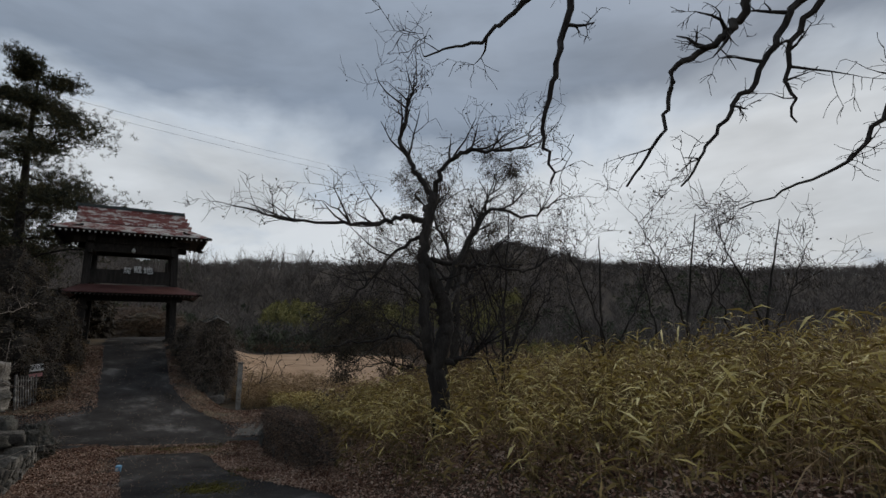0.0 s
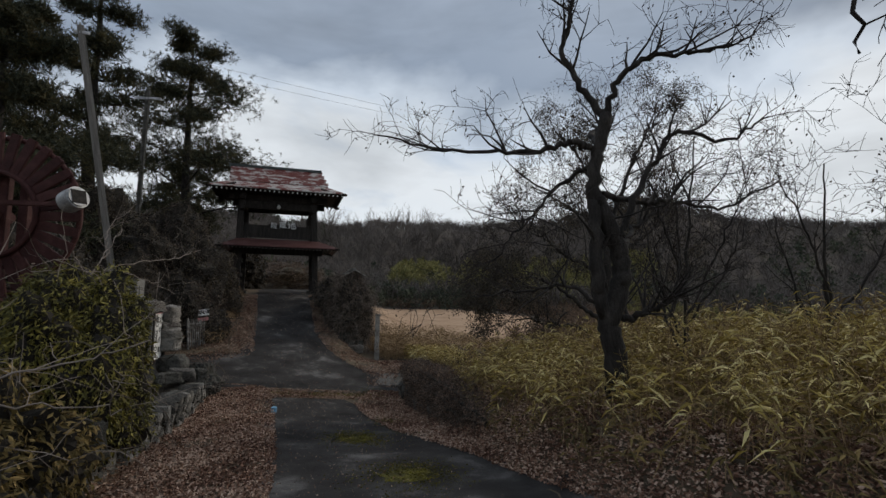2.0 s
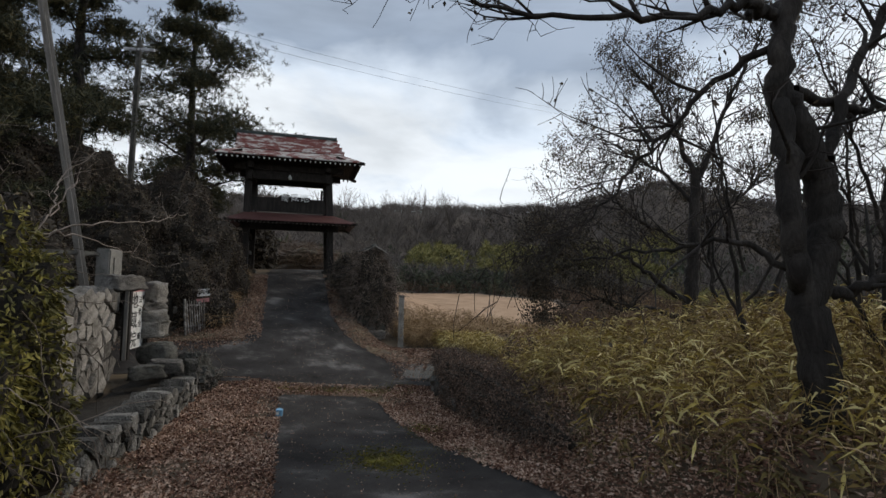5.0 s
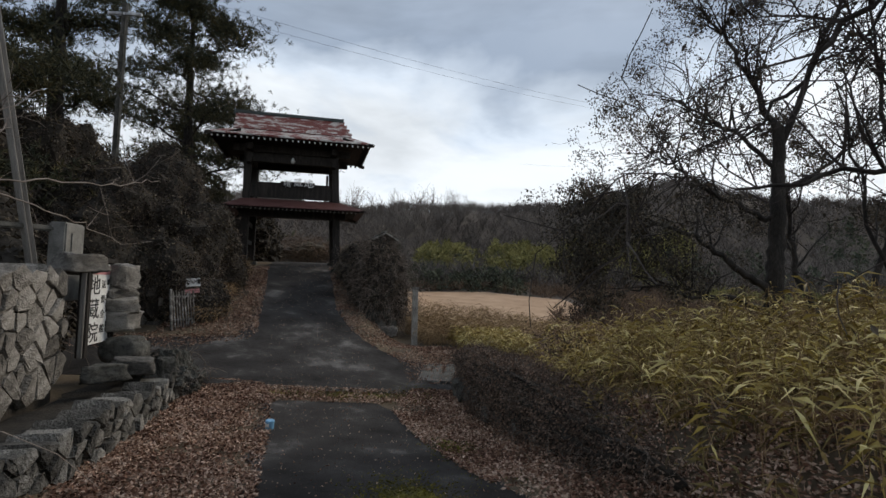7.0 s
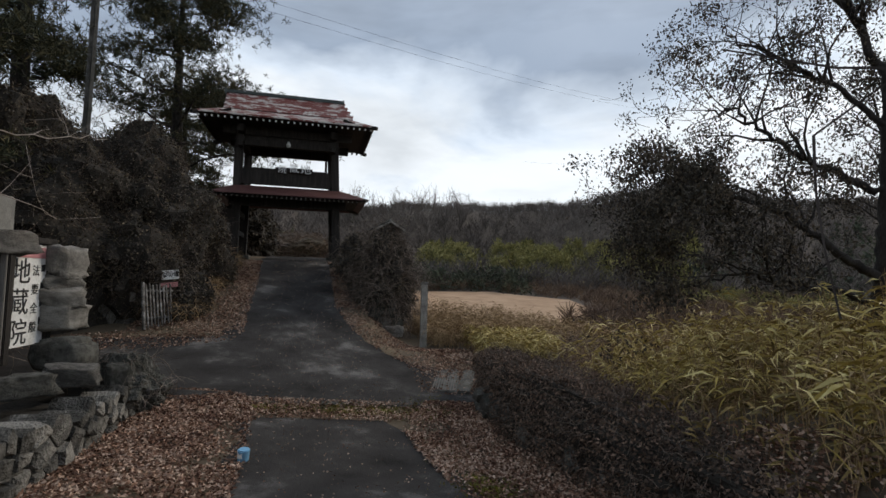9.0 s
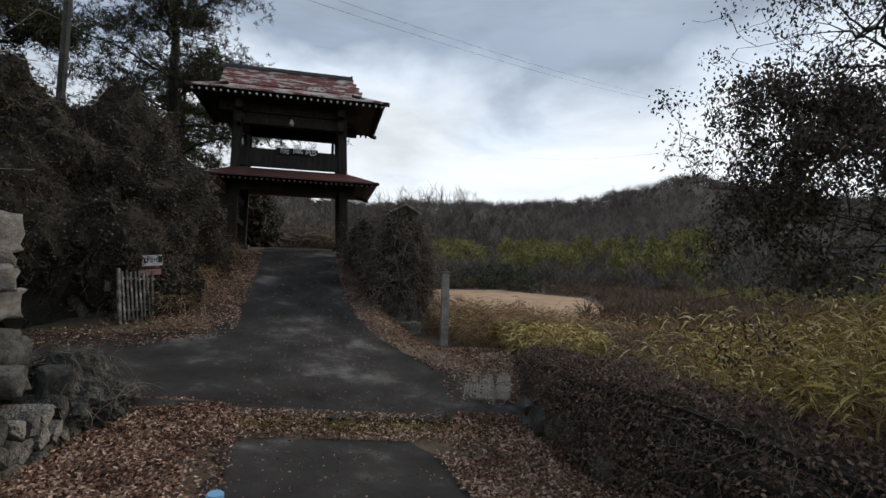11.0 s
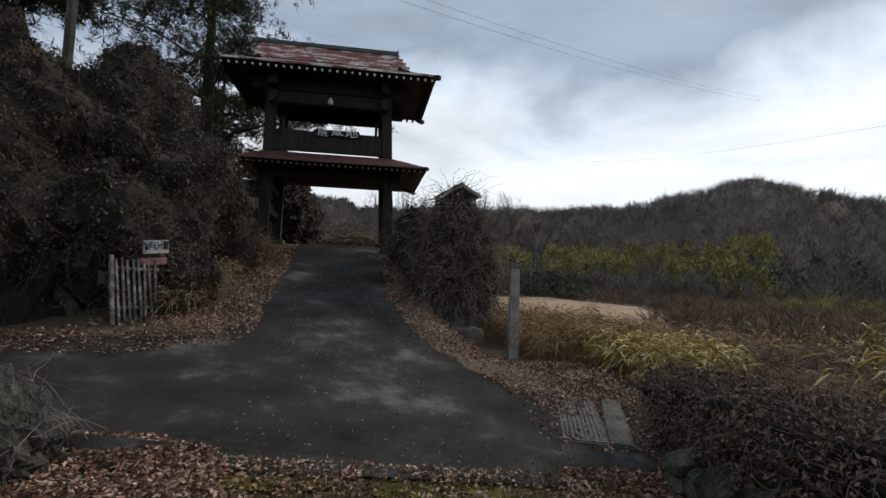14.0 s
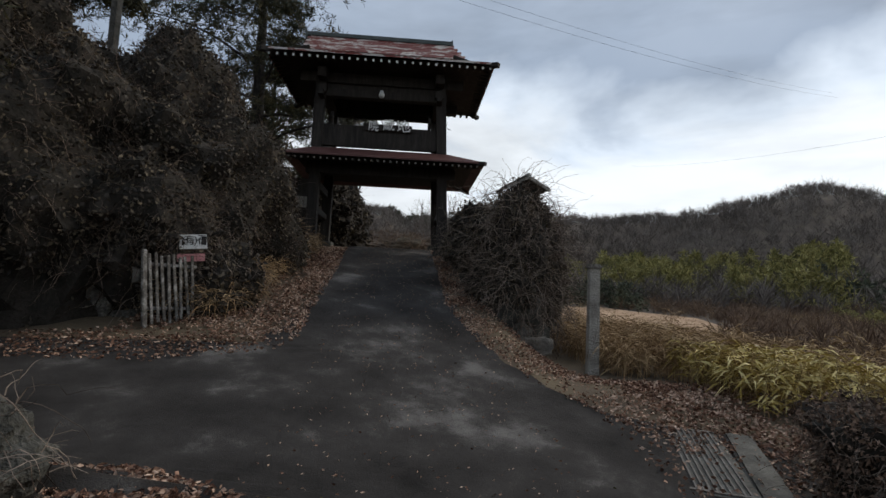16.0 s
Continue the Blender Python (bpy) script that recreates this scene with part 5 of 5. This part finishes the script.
for i, ch in enumerate("(有)石"):
    part("lettering", text_mesh("lettering", ch, 0.14 if ch in "有石" else 0.13, M_INK, 0.002), nb, "black character", pose(-0.09 + 0.075 * i, -0.011, 1.2 + 0.010 * i, 90, 0, 0))
part("illegible_character", box("illegible_character", (0.06, 0.004, 0.11), M_INK, 0.001), nb, "illegible mark", pose(0.155, -0.012, 1.225))

# ---- water wheel ----
wheel = thing("water_wheel", None, "red-brown slatted wooden water wheel on a stand", "water wheel", (-7.72, 5.95, 2.42), 20)
slat = box("slat", (0.12, 0.05, 0.56), M_WHEEL, 0.008)
for i in range(32):
    a = 360 * i / 32
    part("slat", slat, wheel, "", pose(0.80 * math.sin(radians(a)), 0, 0.80 * math.cos(radians(a)), 0, a, 0))
for rad, y in ((0.55, -0.05), (0.55, 0.06), (1.02, 0.06)):
    ring = [(rad * math.cos(t), y, rad * math.sin(t), 0.035) for t in np.linspace(0, 2 * math.pi, 49)]
    v, f = tubes([ring], 6)
    part("rim", fast_mesh("rim", v, f, M_WHEEL, True), wheel)
zw = z_at(-7.72, 5.95) - 2.42
for x in (0.05, 0.3):
    part("stand_post", box("stand_post", (0.11, 0.11, 0.75 - zw), M_WHEEL, 0.01), wheel, "", pose(x, 0.14, (0.75 + zw) / 2 - 0.1))
part("axle", box("axle", (0.14, 0.7, 0.14), M_WHEEL, 0.03), wheel)
part("drum_arm", box("drum_arm", (1.1, 0.06, 0.06), M_WHEEL, 0.01), wheel, "", pose(0.6, -0.25, 0.12))
bm = bmesh.new()
bmesh.ops.create_cone(bm, cap_ends=True, segments=28, radius1=0.14, radius2=0.14, depth=0.24)
bmesh.ops.bevel(bm, geom=[e for e in bm.edges if abs(e.verts[0].co.z - e.verts[1].co.z) < 1e-4], offset=0.02, segments=2, affect="EDGES")
me = bpy.data.meshes.new("drum")
bm.to_mesh(me)
bm.free()
me.materials.append(M_METAL)
drum = part("drum", me, wheel, "dull grey metal drum", pose(1.12, -0.3, 0.18, 75, 0, 60))
part("drum_face", box("drum_face", (0.19, 0.19, 0.02), M_TIMBER, 0.009), drum, "dark drum mouth", pose(0.0, 0, 0.116))

# ---- near left bushes and bare twigs ----
heap("yellow_green_bush", on_ground(7.75, -2.35, 0.8), (0.72, 0.7, 1.25), "leafy yellow-green evergreen bush on the bank", "bush", 17000, 25, leaf=M_GREENBUSH, leaf_len=0.065, leaf_w=0.022, vine_n=120, lump=0.42, core=M_MOUND)
heap("yellow_green_bush", on_ground(6.3, -2.6, 0.25), (0.8, 0.8, 0.7), "low dull green bush with brown stems", "bush", 6000, 26, leaf=M_BAMBOO_DARK, leaf_len=0.08, leaf_w=0.03, vine_n=90, lump=0.45)
heap("brush_mound", on_ground(4.4, -3.1, 0.2), (1.0, 1.2, 0.6), "dark low brush and dead stems on the bank", "brush", 5000, 28, leaf=M_LEAFDRY, leaf_len=0.08, leaf_w=0.035, vine_n=150, lump=0.45)
TW = [
    ([(0.0, -0.2, 0), (0.05, 0.5, 0.1), (0.1, 1.0, 0.2)], 0.016, 0.010),
    ([(0.05, 0.7, 0.1), (0.3, 1.2, 0.3), (0.5, 1.6, 0.5)], 0.012, 0.006),
    ([(0.05, 0.9, 0.1), (0.6, 1.15, 0.3), (1.2, 1.25, 0.9), (1.7, 1.45, 1.5)], 0.011, 0.004),
    ([(0.1, 1.0, 0.2), (0.5, 1.05, 0.5), (1.0, 0.9, 1.0), (1.4, 0.75, 1.6)], 0.010, 0.004),
    ([(0.3, 1.2, 0.3), (0.35, 1.6, 0.6), (0.7, 2.0, 0.8)], 0.009, 0.004),
    ([(0.1, 1.0, 0.2), (-0.2, 1.5, 0.2), (-0.4, 2.2, 0.5)], 0.010, 0.004),
]
tree_thing("bare_shrub", on_ground(4.7, -2.45, 0.2), [([tuple(0.72 * c for c in p) for p in a], b, c) for a, b, c in TW], "pale leafless twiggy shrub on the bank", gt, (0.97, 0.22), 1, 3, 0.5, bark=M_PALETWIG)
tree_thing("bare_shrub", on_ground(10.6, -3.3, 0.9), [([tuple(1.35 * c for c in p) for p in a], b * 1.2, c) for a, b, c in TW], "pale leafless sapling above the stone wall", gt, (0.6, 0.8), 1, 3, 0.6, bark=M_PALETWIG)
tree_thing("bare_shrub", on_ground(16.0, -9.0, 0.2), [([tuple(2.0 * c for c in p) for p in a], b * 1.6, c) for a, b, c in TW], "grey leafless sapling before the ivy", gt, (0.8, 0.6), 1, 4, 0.9, bark=M_PALETWIG)

# ---- beyond the gate ----
heap("bush", on_ground(30.5, -2.9, 0.9), (1.3, 3.0, 1.7), "dark evergreen bush beside the lane beyond the gate", "bush", 9000, 61, 30, leaf=M_IVY, leaf_len=0.11, leaf_w=0.07, vine_n=300, lump=0.4)
heap("bush", on_ground(33, 3.0, 0.3), (1.0, 3.0, 0.7), "reddish dry brush beside the lane", "bush", 5000, 62, 30, leaf=M_LITTER, leaf_len=0.3, leaf_w=0.02, vine_n=900, lump=0.5, core=M_MOUND)
heap("bush", on_ground(43, -1.0, 0.6), (3.4, 2.0, 1.2), "brown thicket closing the lane", "bush", 9000, 63, 30, leaf=M_SCRUBTWIG, leaf_len=0.3, leaf_w=0.02, vine_n=1500, vine_mat=M_SCRUBTWIG, vine_r=0.012, lump=0.5, core=M_SCRUB)

# ---- valley scrub, bamboo groves and wooded hills ----
def polar(g, n, a0, a1, r0_, r1_):
    a, r = np.radians(g.uniform(a0, a1, n)), np.sqrt(g.uniform(r0_ ** 2, r1_ ** 2, n))
    return r * np.sin(a), r * np.cos(a)


def in_field(x, y):
    s, w = -0.5 * x + 0.866 * y, 0.866 * x + 0.5 * y
    return (s > 27) & (s < 83) & (w > 3) & (w < np.interp(s, [27, 31, 42, 54, 70, 82], [12, 13, 19, 30, 35, 28]))


def brush(name, xs, ys, height, blades, width, mat, label, seed, spread=0.35, cat="woodland", clump=0.0, base=0.0):
    g = np.random.default_rng(seed)
    n = len(xs)
    k = np.repeat(np.arange(n), blades)
    m = len(k)
    h = (height * g.uniform(0.6, 1.25, n))[k]
    z = ground(xs, ys)[k]
    u = g.random(m) if clump else g.random(m) * 0.45
    p = np.stack([xs[k], ys[k], z + h * u * (0.8 if clump else 1) + base * h], 1)
    if clump:
        p[:, :2] += g.normal(size=(m, 2)) * (clump * (1.1 - u))[:, None]
        way = g.normal(size=(m, 3)) + np.array([0, 0, 0.35])
        L = h * g.uniform(0.10, 0.24, m)
    else:
        way = np.stack([g.normal(size=m) * spread, g.normal(size=m) * spread, np.ones(m)], 1)
        L = h * g.uniform(0.35, 0.62, m)
        p[:, 2] -= 0.1
    v, f = leaves(p, way, L, width * g.uniform(0.5, 1.4, m), g)
    return thing(name, fast_mesh(name, v, f, mat), label, cat, kind="stuff")


gf = np.random.default_rng(77)
x, y = polar(gf, 11000, -48, 62, 88, 240)
brush("woodland", x, y, 5.0, 22, 0.11, M_WOODS, "grey-brown leafless woodland covering the hills", 71, 0.75)
x, y = polar(gf, 900, -48, 62, 95, 236)
keep = np.array([noise.noise((a * 0.02, b * 0.02, 3)) > 0.16 for a, b in zip(x, y)])
brush("evergreen_wood", x[keep], y[keep], 4.5, 90, 0.5, M_WOODEVER, "dark evergreen patches on the wooded hills", 72, cat="woodland", clump=1.6)
x, y = polar(gf, 4200, -40, 62, 30, 98)
far_ok = ~in_field(x, y) & ((-0.5 * x + 0.866 * y > 84) | (0.866 * x + 0.5 * y > 16)) & ((0.866 * x + 0.5 * y > 3) | (-0.5 * x + 0.866 * y > 48))
brush("scrub", x[far_ok], y[far_ok], 2.2, 60, 0.05, M_SCRUBTWIG, "brown leafless scrub in the valley", 73, 1.0)
x, y = polar(gf, 620, -19, 9, 94, 140)
keep = ~in_field(x, y) & np.array([noise.noise((a * 0.06, b * 0.06, 9)) > -0.02 for a, b in zip(x, y)])
brush("bamboo_grove", x[keep], y[keep], 5.6, 220, 0.24, M_BAMBOOFAR, "pale yellow-green bamboo groves below the hill", 74, cat="bamboo", clump=1.3)
x, y = polar(gf, 160, 6, 26, 66, 96)
brush("bamboo_grove", x, y, 2.2, 160, 0.12, M_BAMBOOFAR, "low yellowing bamboo on the valley side", 78, cat="bamboo", clump=0.9)
x, y = polar(gf, 420, -38, -8, 60, 100)
keep = ~in_field(x, y)
x2, y2 = polar(gf, 900, 2, 45, 34, 80)
keep2 = ~in_field(x2, y2) & (0.866 * x2 + 0.5 * y2 > 20)
brush("yellow_reeds", x2[keep2], y2[keep2], 1.5, 60, 0.05, M_STRAW, "pale yellow reeds along the valley floor", 76, 0.5, "reeds")
brush("thicket", x[keep], y[keep], 3.6, 110, 0.25, M_WOODEVER, "dark scrub and evergreens at the valley edge", 75, clump=1.1)
# bare fan-shaped trees along the near skyline
def fan_tree(at, h, seed):
    g = np.random.default_rng(seed)
    root = thing("bare_tree", None, "tall fan-shaped leafless tree on the skyline", "tree", at, 0, "bare trees on the skyline")
    v, f = tubes([curve_pts([(0, 0, -1), (0.1, 0, h * 0.2), (0, 0.1, h * 0.45)], 8, 0.22, 0.12, g, 0.02)], 6)
    part("trunk", fast_mesh("trunk", v, f, M_WOODS, True), root)
    lines = []
    for _ in range(16):
        a, lean = g.uniform(0, 2 * np.pi), g.uniform(0.1, 0.42)
        q = np.array([0, 0, h * g.uniform(0.12, 0.4)])
        e = np.array([math.cos(a) * lean * h, math.sin(a) * lean * h, h * g.uniform(0.75, 1.0)])
        m = (q + e) / 2 + np.array([math.cos(a), math.sin(a), 0]) * 0.06 * h
        line = curve_pts([q, m, e], 9, 0.10, 0.03, g, 0.08)
        lines.append(line)
        for _ in range(9):
            p = np.array(line[g.integers(3, 9)][:3])
            t = p + unit(g.normal(size=3) * 0.7 + (e - q) / h + np.array([0, 0, 0.5])) * h * g.uniform(0.10, 0.24)
            lines.append([(*p, 0.035), (*((p + t) / 2 + g.normal(size=3) * 0.1), 0.028), (*t, 0.018)])
    v, f = tubes(lines, 3)
    tagged(part("branchwork", fast_mesh("branchwork", v, f, M_WOODS), root, "fine fan of bare branches"), kind="stuff")


for i, (az, r, h) in enumerate([(-25.0, 150, 15), (-22.6, 156, 14), (-20.4, 150, 15.5), (-18.3, 158, 15), (-16.4, 165, 13.5), (-14.6, 170, 12), (-28.5, 150, 13), (-26.8, 160, 14)]):
    px, py = r * math.sin(radians(az)), r * math.cos(radians(az))
    fan_tree((px, py, z_at(px, py)), h, 300 + i)
